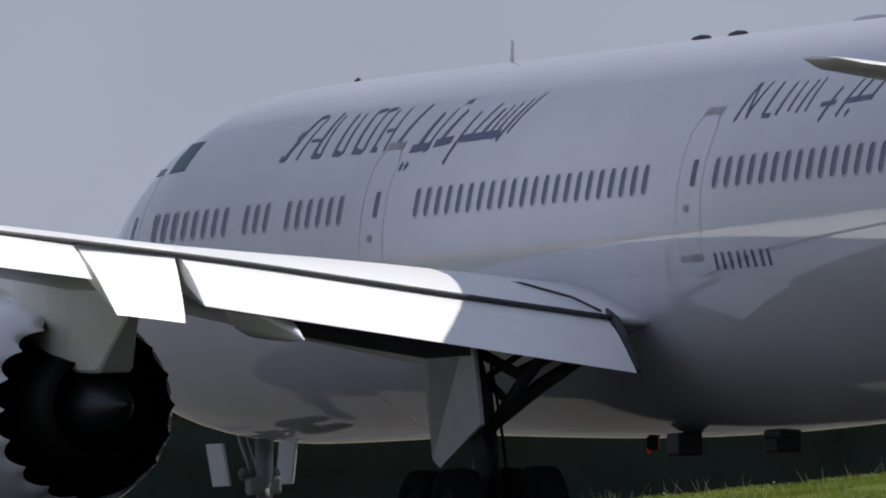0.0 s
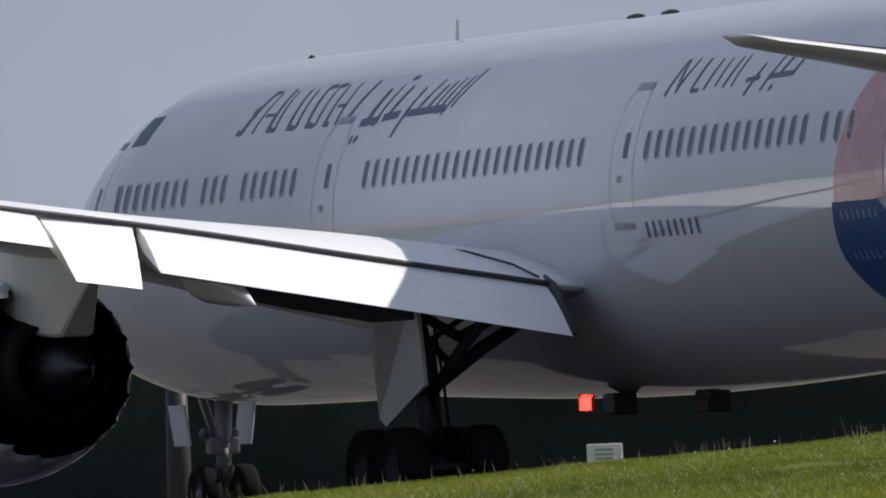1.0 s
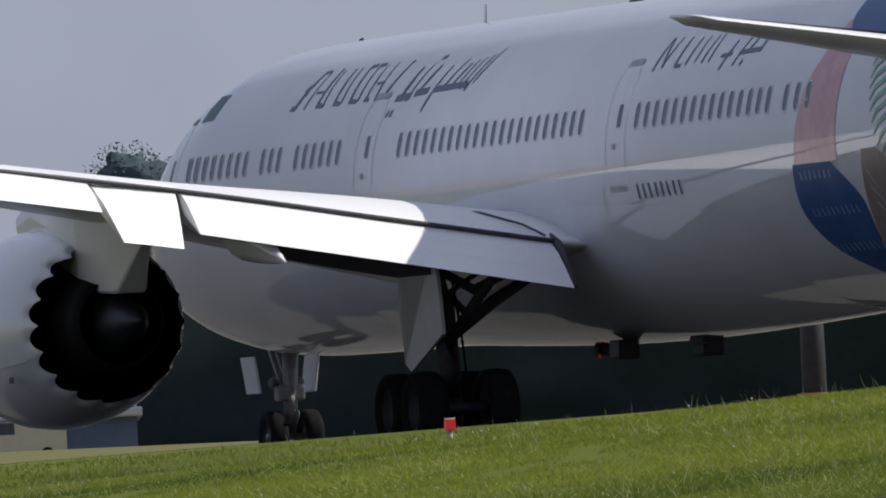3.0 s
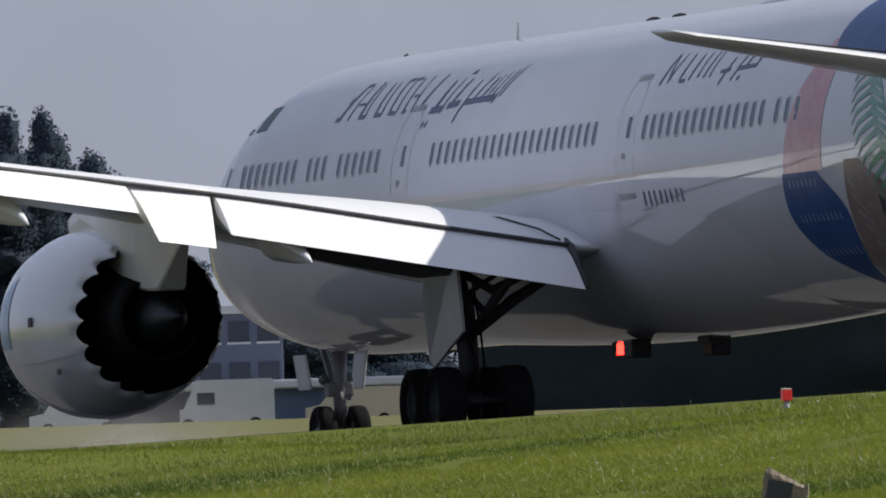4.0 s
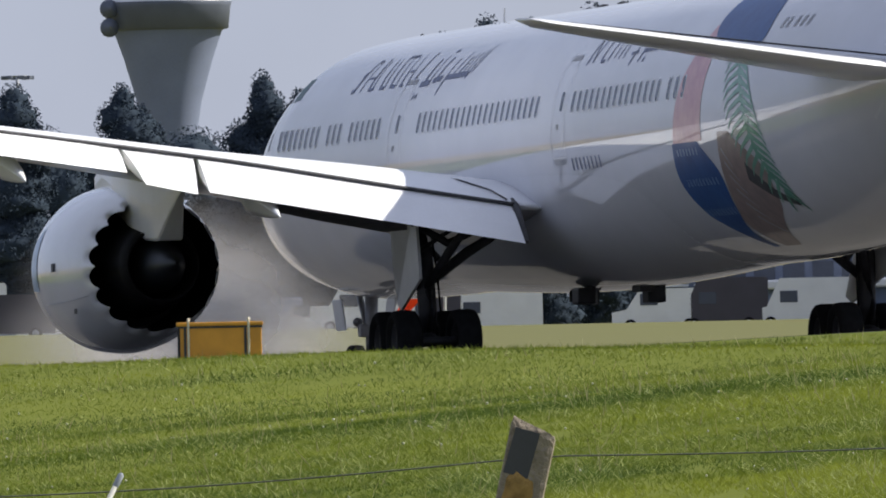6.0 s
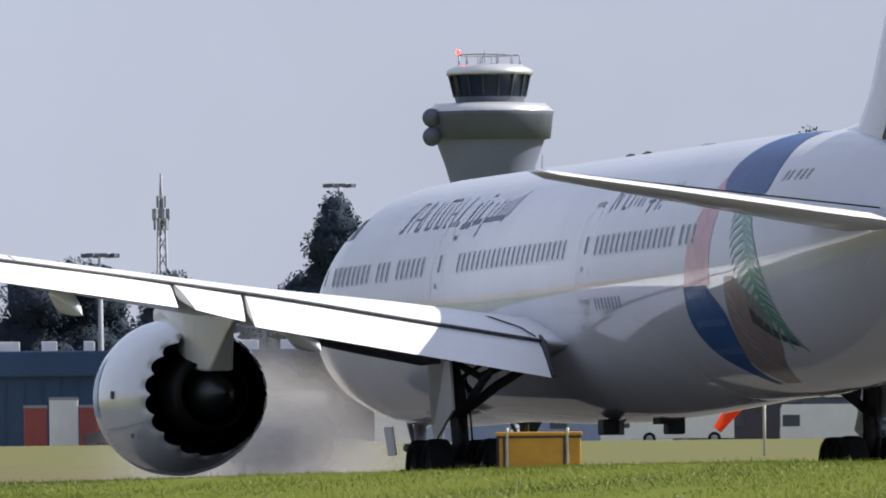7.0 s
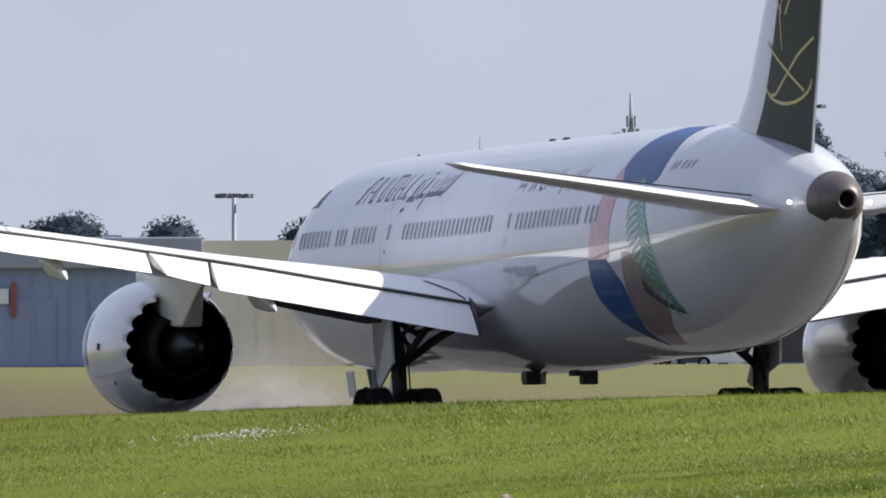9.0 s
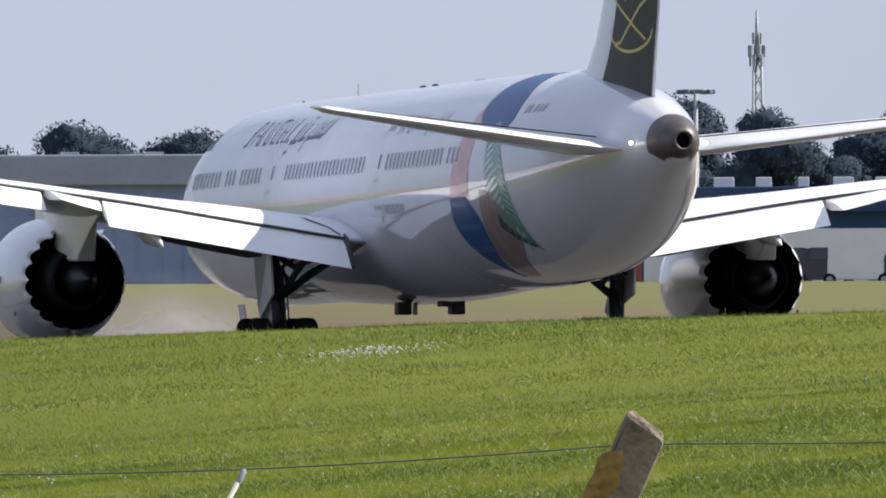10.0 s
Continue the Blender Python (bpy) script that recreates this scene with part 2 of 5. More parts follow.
def box_geo(size, at=(0, 0, 0), bevel=0.0, rot=None):
    bm = bmesh.new()
    bmesh.ops.create_cube(bm, size=1.0)
    bmesh.ops.scale(bm, vec=size, verts=bm.verts)
    if bevel:
        bmesh.ops.bevel(bm, geom=bm.edges[:], offset=bevel, segments=2, affect="EDGES", profile=0.6)
    if rot:
        bmesh.ops.transform(bm, matrix=pose(0, 0, 0, *rot), verts=bm.verts)
    bmesh.ops.translate(bm, vec=at, verts=bm.verts)
    return bm


def bm_mesh(name, bm, mat, smooth=False):
    me = bpy.data.meshes.new(name)
    bm.to_mesh(me)
    bm.free()
    me.materials.append(mat)
    me.polygons.foreach_set("use_smooth", [smooth] * len(me.polygons))
    return me


def box(name, size, at, mat, bevel=0.02, rot=None):
    return bm_mesh(name, box_geo(size, at, bevel, rot), mat)


def tube(name, pts, radii, mat, seg=12, caps=True):
    """A round bar along points, with a radius at each."""
    pts = [Vector(p) for p in pts]
    if not isinstance(radii, (list, tuple)):
        radii = [radii] * len(pts)
    verts, faces = [], []
    for i, p in enumerate(pts):
        d = (pts[min(i + 1, len(pts) - 1)] - pts[max(i - 1, 0)]).normalized()
        a = d.orthogonal().normalized() if abs(d.z) > 0.99 else d.cross(Vector((0, 0, 1))).normalized()
        b = d.cross(a)
        for k in range(seg):
            w = 2 * math.pi * k / seg
            verts.append(p + (a * math.cos(w) + b * math.sin(w)) * radii[i])
    for i in range(len(pts) - 1):
        for k in range(seg):
            j = (k + 1) % seg
            faces.append((i * seg + k, i * seg + j, (i + 1) * seg + j, (i + 1) * seg + k))
    if caps:
        faces.append(tuple(range(seg))[::-1])
        faces.append(tuple((len(pts) - 1) * seg + k for k in range(seg)))
    return mesh_of(name, verts, faces, mat)


def lathe(name, rows, mat, seg=48, axis="x", index=None, mats=None, cap=False):
    """A body of revolution: rows of (along, radius)."""
    verts, faces, idx = [], [], []
    for a, r in rows:
        for k in range(seg):
            w = 2 * math.pi * k / seg
            c, s = r * math.cos(w), r * math.sin(w)
            verts.append({"x": (a, c, s), "y": (c, a, s), "z": (c, s, a)}[axis])
    for i in range(len(rows) - 1):
        for k in range(seg):
            j = (k + 1) % seg
            faces.append((i * seg + k, i * seg + j, (i + 1) * seg + j, (i + 1) * seg + k))
            idx.append(index[i] if index else 0)
    if cap:
        faces += [tuple(range(seg))[::-1], tuple((len(rows) - 1) * seg + k for k in range(seg))]
        idx += [0, 0]
    return mesh_of(name, verts, faces, mats or mat, True, idx)


def loft(name, rings, mat, smooth=True, caps=True):
    n = len(rings[0])
    verts = [v for r in rings for v in r]
    faces = []
    for i in range(len(rings) - 1):
        for k in range(n):
            j = (k + 1) % n
            faces.append((i * n + k, i * n + j, (i + 1) * n + j, (i + 1) * n + k))
    if caps:
        faces += [tuple(range(n))[::-1], tuple((len(rings) - 1) * n + k for k in range(n))]
    return mesh_of(name, verts, faces, mat, smooth)


def curve_through(xs, ys):
    """A smooth monotone curve through the given stations (xs rising)."""
    xs, ys = np.array(xs, float), np.array(ys, float)
    d = np.diff(ys) / np.diff(xs)
    m = np.zeros(len(xs))
    m[0], m[-1] = d[0], d[-1]
    for i in range(1, len(xs) - 1):
        m[i] = 0 if d[i - 1] * d[i] <= 0 else 2 * d[i - 1] * d[i] / (d[i - 1] + d[i])

    def at(x):
        i = int(min(max(np.searchsorted(xs, x) - 1, 0), len(xs) - 2))
        h = xs[i + 1] - xs[i]
        u = min(max((x - xs[i]) / h, 0), 1)
        return float((1 + 2 * u) * (1 - u) ** 2 * ys[i] + u * (1 - u) ** 2 * h * m[i]
                     + u * u * (3 - 2 * u) * ys[i + 1] + u * u * (u - 1) * h * m[i + 1])
    return at


# ---------------------------------------------------------------- terrain
def smooth(a, b, v):
    u = min(max((v - a) / (b - a), 0), 1)
    return u * u * (3 - 2 * u)


BANK = curve_through([-23, -6, 6, 22.5, 30, 38, 44, 99, 130], [-0.3, 0.0, 0.0, -0.36, -1.05, -0.98, -1.3, -5.0, -5.3])

CREST = curve_through([120, 151, 160, 169, 183, 197, 209, 225, 240, 253, 278, 347, 420],
                      [0.3, 0.26, 0.15, -0.03, -0.23, -0.25, -0.25, -0.1, 0.05, 0.16, 0.26, 0.5, 0.56])


def height(x, y):
    z = BANK(min(max(y, -23), 130))
    if y < -22.5:
        d = math.hypot(x, y - EYE.y)
        el = 0.40 + 0.17 * smooth(540, 650, d) + 0.06 * smooth(650, 860, d)
        far = EYE.z + min(d, 880) * math.tan(radians(el))
        z += (far - z) * smooth(-22.5, -34, y) if x > 120 else (1.0 - z) * smooth(-22.5, -60, y)
    z += CREST(min(max(x, 120), 420)) * smooth(24, 36, y) * (1 - smooth(44, 95, y))
    return z + 0.05 * noise.noise((x * 0.05, y * 0.09, 0)) * smooth(24, 40, y)


def ground():
    xs = np.concatenate([np.linspace(-4500, -120, 24), np.arange(-90, 900, 5.0), np.linspace(930, 1500, 30), np.linspace(1600, 4700, 20)])
    ys = np.concatenate([np.linspace(-4500, -320, 26), np.arange(-300, -70, 8.0), np.arange(-66, 20, 2.0), np.arange(20, 48, 0.75),
                         np.arange(48, 132, 2.0), np.linspace(140, 4500, 20)])
    verts = [(x, y, height(x, y) - (0.12 if abs(y) < 22.2 and -400 < x < 2500 else 0)) for x in xs for y in ys]
    n = len(ys)
    faces = [(i * n + j, (i + 1) * n + j, (i + 1) * n + j + 1, i * n + j + 1) for i in range(len(xs) - 1) for j in range(n - 1)]
    ob = new("ground", mesh_of("ground", verts, faces, TURF))
    return tagged(ob, "grassy airfield ground rising to a low bank beside the runway", "ground", kind="structure")


def runway():
    ys = [-22.5, -16, -10, -6, -3, 0, 3, 6, 10, 16, 22.5]
    xs = np.arange(-400, 2501, 50.0)
    verts = [(x, y, BANK(y) + 0.004) for x in xs for y in ys] + [(x, y, BANK(y) - 0.3) for x in xs for y in (-22.5, 22.5)]
    n, base = len(ys), len(xs) * len(ys)
    faces = [(i * n + j, (i + 1) * n + j, (i + 1) * n + j + 1, i * n + j + 1) for i in range(len(xs) - 1) for j in range(n - 1)]
    for i in range(len(xs) - 1):
        faces.append((i * n, base + 2 * i, base + 2 * i + 2, (i + 1) * n))
        faces.append((i * n + n - 1, (i + 1) * n + n - 1, base + 2 * i + 3, base + 2 * i + 1))
    ob = new("runway", mesh_of("runway", verts, faces, ASPHALT))
    tagged(ob, "worn grey asphalt runway with a slight crown", "runway", kind="structure")


ground()
runway()


def spot(az, d, z=None):
    """A place by azimuth from the camera's stand and distance, on the ground unless z is given."""
    a = radians(az)
    x, y = d * math.cos(a), EYE.y + d * math.sin(a)
    return Vector((x, y, height(x, y) if z is None else z))


def lift(d, el):
    return EYE.z + d * math.tan(radians(el))


# ---------------------------------------------------------------- airliner
NOSE_X, TAIL_X = 31.3, -30.1
STATIONS = [-30.1, -28.5, -27, -24, -21, -18, -14, -10, 18, 22, 24, 26, 28, 29.5, 30.6, 31.15, 31.3]
TOP = curve_through(STATIONS, [6.12, 6.5, 6.85, 7.35, 7.66, 7.8, 7.88, 7.9, 7.9, 7.84, 7.6, 7.12, 6.3, 5.6, 4.95, 4.45, 4.15])
BOTTOM = curve_through(STATIONS, [5.18, 4.62, 4.1, 3.12, 2.42, 2.1, 1.98, 1.96, 1.96, 1.98, 2.04, 2.2, 2.5, 2.9, 3.35, 3.8, 4.1])
HALF = curve_through(STATIONS, [0.47, 0.88, 1.25, 1.93, 2.45, 2.75, 2.88, 2.885, 2.885, 2.88, 2.78, 2.52, 2.05, 1.55, 0.98, 0.4, 0.03])


def skin(x, z, side=1, off=0.008):
    """A point on the fuselage's skin at station x and height z."""
    t, b, w = TOP(x), BOTTOM(x), HALF(x)
    c, h = (t + b) / 2, (t - b) / 2
    s = min(max((z - c) / h, -0.999), 0.999)
    k = math.sqrt(1 - s * s)
    n = Vector((0, k / w, s / h)).normalized()
    return Vector((x, side * (w * k + n.y * off), c + h * s + n.z * off))


def fuselage_mesh():
    xs = np.concatenate([np.linspace(TAIL_X, -10, 50), np.linspace(-9.5, 17.5, 28), np.linspace(18, 29.5, 40), np.linspace(29.7, NOSE_X, 18)])
    rings = []
    for x in xs:
        t, b, w = TOP(x), BOTTOM(x), HALF(x)
        c, h = (t + b) / 2, (t - b) / 2
        rings.append([(x, w * math.cos(a), c + h * math.sin(a)) for a in np.linspace(0, 2 * math.pi, 112, endpoint=False)])
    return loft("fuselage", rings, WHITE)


def belly_mesh():
    """Wing-to-body fairing: swells smoothly out of the fuselage's lower skin."""
    rings = []
    for x in np.linspace(-11.5, 14.5, 44):
        grow = max(0.0, math.sin(math.pi * (x + 11.5) / 26)) ** 1.15
        c, h, w = (TOP(x) + BOTTOM(x)) / 2, (TOP(x) - BOTTOM(x)) / 2, HALF(x)
        ring = []
        for a in np.linspace(0, 2 * math.pi, 96, endpoint=False):
            ca, sa = math.cos(a), math.sin(a)
            swell = -0.03 + (0.02 + 0.25 * grow) * smooth(0.12, 0.8, -sa)
            ring.append((x, (w + swell) * ca, c + (h + swell) * sa))
        rings.append(ring)
    return loft("belly_fairing", rings, WHITE)


def decal(name, strips, mat, parent, label="", side=1, off=0.008):
    """Thin paint film that follows the skin; strips are lists of rows ((xl, zl), (xr, zr))."""
    if len(strips) > 1:
        for rows in strips:
            ob = decal(name, [rows], mat, parent, label, side, off)
        return ob
    verts, faces = [], []
    for rows in strips:
        across = 2 if max(abs(a[0] - b[0]) + abs(a[1] - b[1]) for a, b in rows) < 0.35 else 7
        base = len(verts)
        for (xl, zl), (xr, zr) in rows:
            for k in range(across):
                u = k / (across - 1)
                verts.append(skin(xl + (xr - xl) * u, zl + (zr - zl) * u, side, off))
        for i in range(len(rows) - 1):
            for k in range(across - 1):
                p = base + i * across + k
                faces.append((p, p + 1, p + across + 1, p + across))
    return part(name, mesh_of(name, verts, faces, mat), parent, label)


def stroke(points, w0, w1=None, steps=6):
    """A brush stroke as rows for decal(): points are (x, z), the width runs from w0 to w1."""
    w1 = w0 if w1 is None else w1
    pts = []
    for (xa, za), (xb, zb) in zip(points[:-1], points[1:]):
        for k in range(steps):
            pts.append((xa + (xb - xa) * k / steps, za + (zb - za) * k / steps))
    pts.append(points[-1])
    rows = []
    for i, (x, z) in enumerate(pts):
        a, b = pts[max(i - 1, 0)], pts[min(i + 1, len(pts) - 1)]
        d = Vector((b[0] - a[0], b[1] - a[1])).normalized()
        w = w0 + (w1 - w0) * i / (len(pts) - 1)
        rows.append(((x - d.y * w / 2, z + d.x * w / 2), (x + d.y * w / 2, z - d.x * w / 2)))
    return rows


def bezier_z(xl, xr, rows):
    return [((xl(z), z), (xr(z), z)) for z in rows]


# wing plan: leading and trailing edge, height of the hinge line, and thickness, by span
W_Y = [2.6, 6.0, 10.4, 18.0, 26.0, 29.2, 30.1]
W_LE = curve_through(W_Y, [11.4, 9.0, 5.9, 0.7, -4.9, -8.2, -10.6])
W_TE = curve_through(W_Y, [-1.45, -1.8, -2.25, -4.9, -8.0, -9.9, -11.2])
W_Z = curve_through(W_Y, [3.42, 3.95, 4.64, 5.55, 6.6, 7.1, 7.3])
W_T = curve_through(W_Y, [1.5, 1.25, 0.95, 0.6, 0.36, 0.2, 0.06])
W_U = curve_through(W_Y, [0.78, 0.62, 0.33, 0.25, 0.16, 0.08, 0.03])
UPPER = [(0, 0.30), (0.02, 0.52), (0.06, 0.68), (0.15, 0.86), (0.3, 0.97), (0.45, 1.0), (0.6, 1.0), (0.72, 0.92), (0.82, 0.72), (0.9, 0.46), (0.96, 0.2), (1.0, 0.02)]
LOWER = [(0.98, -0.04), (0.85, -0.16), (0.7, -0.28), (0.5, -0.38), (0.3, -0.36), (0.15, -0.25), (0.05, -0.12), (0.01, 0.0)]


def wing_ring(y, side):
    le, te, z, t = W_LE(y), W_TE(y), W_Z(y), W_T(y)
    return [(le + (te - le) * c, side * y, z + (W_U(y) if i < len(UPPER) else t) * h) for i, (c, h) in enumerate(UPPER + LOWER)]


def wing_mesh(side):
    ys = [2.3, 3.0, 4, 5, 6, 7.2, 8.4, 9.6, 10.8, 12.5, 14.5, 17, 20, 23, 26, 27.8, 29.2, 29.8, 30.1]
    rings = [wing_ring(y, side) for y in ys]
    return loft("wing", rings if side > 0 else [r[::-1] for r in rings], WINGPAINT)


def flap_mesh(name, y0, y1, chord0, chord1, droop, side, thick=0.22, local=False, skew=0.0):
    """A drooped surface behind the hinge line between two spans."""
    rings = []
    o = Vector((W_TE((y0 + y1) / 2), side * (y0 + y1) / 2, W_Z((y0 + y1) / 2))) if local else Vector((0, 0, 0))
    for y, ch, sk in ((y0, chord0, -0.8 * skew), ((y0 + y1) / 2, (chord0 + chord1) / 2, 0), (y1, chord1, skew)):
        x, z = W_TE(y), W_Z(y)
        a = radians(droop)
        ring = []
        prof = [(-0.10, -0.02), (0.02, 0.0), (0.3, 0.035), (0.6, 0.03), (1.0, 0.0), (1.0, -0.012), (0.6, -0.55), (0.3, -0.95), (0.05, -0.8), (-0.08, -0.4)]
        for c, h in prof:
            h = h * thick if h < 0 else h * ch
            dx, dz = -c * ch, h
            ring.append(Vector((x - 0.03 + dx * math.cos(a) + dz * -math.sin(a), side * (y - sk * max(c, 0)), z - 0.02 + dx * math.sin(a) + dz * math.cos(a))) - o)
        rings.append(ring)
    me = loft(name, rings if side > 0 else [r[::-1] for r in rings], WINGPAINT, smooth=False)
    return me, o


def pod(name, x0, x1, y, z, w, h, tilt, mat, seg=20):
    """A tapered flap-track pod with a sharp keel, from a blunt front to a pointed tail."""
    rings = []
    for u in (0, 0.04, 0.12, 0.3, 0.55, 0.75, 0.9, 0.97, 1.0):
        r = max(0.02, min(1.0, 5 * u + 0.05) ** 0.6 * (1 - u ** 3))
        x = x0 + (x1 - x0) * u
        zz = z - tilt * u * u
        rings.append([(x, y + w / 2 * r * math.cos(a), zz + h / 2 * r * (0.5 * math.sin(a) if math.sin(a) > 0 else -1.15 * (1 - abs(math.cos(a))))) for a in np.linspace(0, 2 * math.pi, seg, endpoint=False)])
    return loft(name, rings, mat)


ENG_X, ENG_Y, ENG_Z = 4.16, 9.88, 2.48


def engine(parent, side):
    e = part("engine", lathe("engine", [(0.6, 1.535), (0.8, 1.575), (1.5, 1.70), (2.3, 1.80), (3.2, 1.85), (4.1, 1.82), (4.8, 1.72), (5.2, 1.60), (5.38, 1.50),
                                        (5.3, 1.42), (5.0, 1.38), (4.2, 1.40), (3.0, 1.42)], NACELLE, 72), parent,
             "white engine nacelle with a dark scalloped exhaust", pose(ENG_X, side * ENG_Y, ENG_Z))
    # scalloped nozzle: teeth along the trailing rim, dark outside and in
    n = 18
    seg = n * 8

    def rim(w):
        return -0.14 + 0.48 * abs(math.sin(w * n / 2)) ** 0.75
    for name, rows, mat, label in (("chevron_skin", ((0.6, 1.536), (0.36, 1.49), (None, 1.43)), NACELLE, "white scalloped nozzle rim"),
                                   ("fan_nozzle", ((None, 1.426), (0.5, 1.40), (0.9, 1.36), (2.6, 1.30)), HOTMETAL, "near-black inside of the fan nozzle")):
        verts, faces = [], []
        for x, r in rows:
            for k in range(seg):
                w = 2 * math.pi * k / seg
                xx = rim(w) if x is None else (x if name == "fan_nozzle" else max(x, rim(w) + 0.02))
                verts.append((xx, (r + 0.1 * (xx - 0.34) * (x is None)) * math.cos(w), (r + 0.1 * (xx - 0.34) * (x is None)) * math.sin(w)))
        for i in range(len(rows) - 1):
            for k in range(seg):
                j = (k + 1) % seg
                faces.append((i * seg + k, i * seg + j, (i + 1) * seg + j, (i + 1) * seg + k))
        part(name, mesh_of(name, verts, faces, mat), e, label)
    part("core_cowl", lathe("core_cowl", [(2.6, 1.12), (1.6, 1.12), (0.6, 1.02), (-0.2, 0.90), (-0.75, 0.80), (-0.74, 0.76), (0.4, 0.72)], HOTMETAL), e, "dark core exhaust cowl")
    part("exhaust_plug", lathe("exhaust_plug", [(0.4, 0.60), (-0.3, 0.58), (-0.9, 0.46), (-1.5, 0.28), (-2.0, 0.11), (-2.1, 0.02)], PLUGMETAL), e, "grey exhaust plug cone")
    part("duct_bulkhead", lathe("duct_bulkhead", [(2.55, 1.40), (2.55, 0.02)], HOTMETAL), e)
    part("fan_face", lathe("fan_face", [(3.6, 1.43), (3.7, 0.4), (4.3, 0.02)], DARKSTEEL), e)
    # cowl split line, latch and small mark
    part("cowl_seam", tube("cowl_seam", [(0.4 + 0.45 * k, -side * 0.0 + 1.005 * [1.47, 1.6, 1.71, 1.79, 1.84, 1.86, 1.85, 1.82, 1.78, 1.7][k] * side * math.cos(-0.42),
                                          1.005 * [1.47, 1.6, 1.71, 1.79, 1.84, 1.86, 1.85, 1.82, 1.78, 1.7][k] * math.sin(-0.42)) for k in range(9)], 0.009, SEAMGREY, 6), e)
    for ang, x, s in ((0.02, 2.25, 0.13), (-0.55, 1.2, 0.08)):
        part("latch_panel", box("latch_panel", (0.26, 0.015, s * 1.4), (x, side * 1.80 * math.cos(ang), 1.80 * math.sin(ang)), SEAM, 0.0), e)
    part("nacelle_emblem", lathe_patch("nacelle_emblem", 3.7, 4.6, -0.25, 0.55, side), e, "pale blue painted emblem")
    part("strake", box("strake", (1.1, 0.04, 0.34), (3.6, -side * 1.35, 1.35), WHITE, 0.01, (-side * -40, 0, 0)), e)
    # pylon: from the wing's underside down to the core
    py = [((5.2, 0.16), 1.72, 2.05), ((3.8, 0.3), 1.78, 2.3), ((2.0, 0.45), 1.2, 2.4), ((0.2, 0.48), 0.75, 2.35), ((-0.6, 0.42), 0.54, 2.2), ((-1.3, 0.32), 0.50, 2.05), ((-1.5, 0.28), 0.52, 2.0), ((-2.0, 0.18), 0.95, 1.98), ((-2.6, 0.08), 1.40, 1.95), ((-3.4, 0.03), 1.72, 1.9)]
    rings = []
    for (x, w), lo, hi in py:
        rings.append([(x, w, lo + 0.05), (x, w * 1.1, (lo + hi) / 2), (x, w * 1.1, hi), (x, -w * 1.1, hi), (x, -w * 1.1, (lo + hi) / 2), (x, -w, lo + 0.05), (x, -w * 0.85, lo), (x, w * 0.85, lo)])
    part("pylon", loft("pylon", rings, STABPAINT, smooth=False), e, "light grey engine pylon")
    part("pylon_heat_shield", loft("pylon_heat_shield", [[(x, a, z) for a, z in ((0.3, 0.92), (0.34, 1.2), (-0.34, 1.2), (-0.3, 0.92))] for x in (0.4, -1.2)], PLUGMETAL, False), e)
    return e


def lathe_patch(name, x0, x1, a0, a1, side):
    prof = curve_through([0.35, 0.8, 1.5, 2.3, 3.2, 4.1, 4.8, 5.2], [1.47, 1.57, 1.70, 1.80, 1.85, 1.82, 1.72, 1.60])
    verts, faces = [], []
    for i in range(7):
        x = x0 + (x1 - x0) * i / 6
        for k in range(9):
            a = a0 + (a1 - a0) * k / 8 * (1 - 0.35 * i / 6)
            r = prof(x) + 0.007
            verts.append((x, side * r * math.cos(a), r * math.sin(a)))
    for i in range(6):
        for k in range(8):
            p = i * 9 + k
            faces.append((p, p + 1, p + 10, p + 9))
    return mesh_of(name, verts, faces, PALEBLUE)


def wheel_meshes(r, w):
    tyre = lathe("tyre", [(-w * 0.36, r * 0.56), (-w * 0.48, r * 0.72), (-w * 0.5, r * 0.86), (-w * 0.40, r * 0.97), (-w * 0.2, r), (w * 0.2, r), (w * 0.40, r * 0.97), (w * 0.5, r * 0.86),
                          (w * 0.48, r * 0.72), (w * 0.36, r * 0.56)], RUBBER, 36, "y")
    rim = lathe("rim", [(-w * 0.36, r * 0.56), (-w * 0.2, r * 0.5), (-w * 0.22, r * 0.2), (-w * 0.3, r * 0.02), (w * 0.3, r * 0.02), (w * 0.22, r * 0.2), (w * 0.2, r * 0.5), (w * 0.36, r * 0.56)], DARKSTEEL, 36, "y")
    return tyre, rim


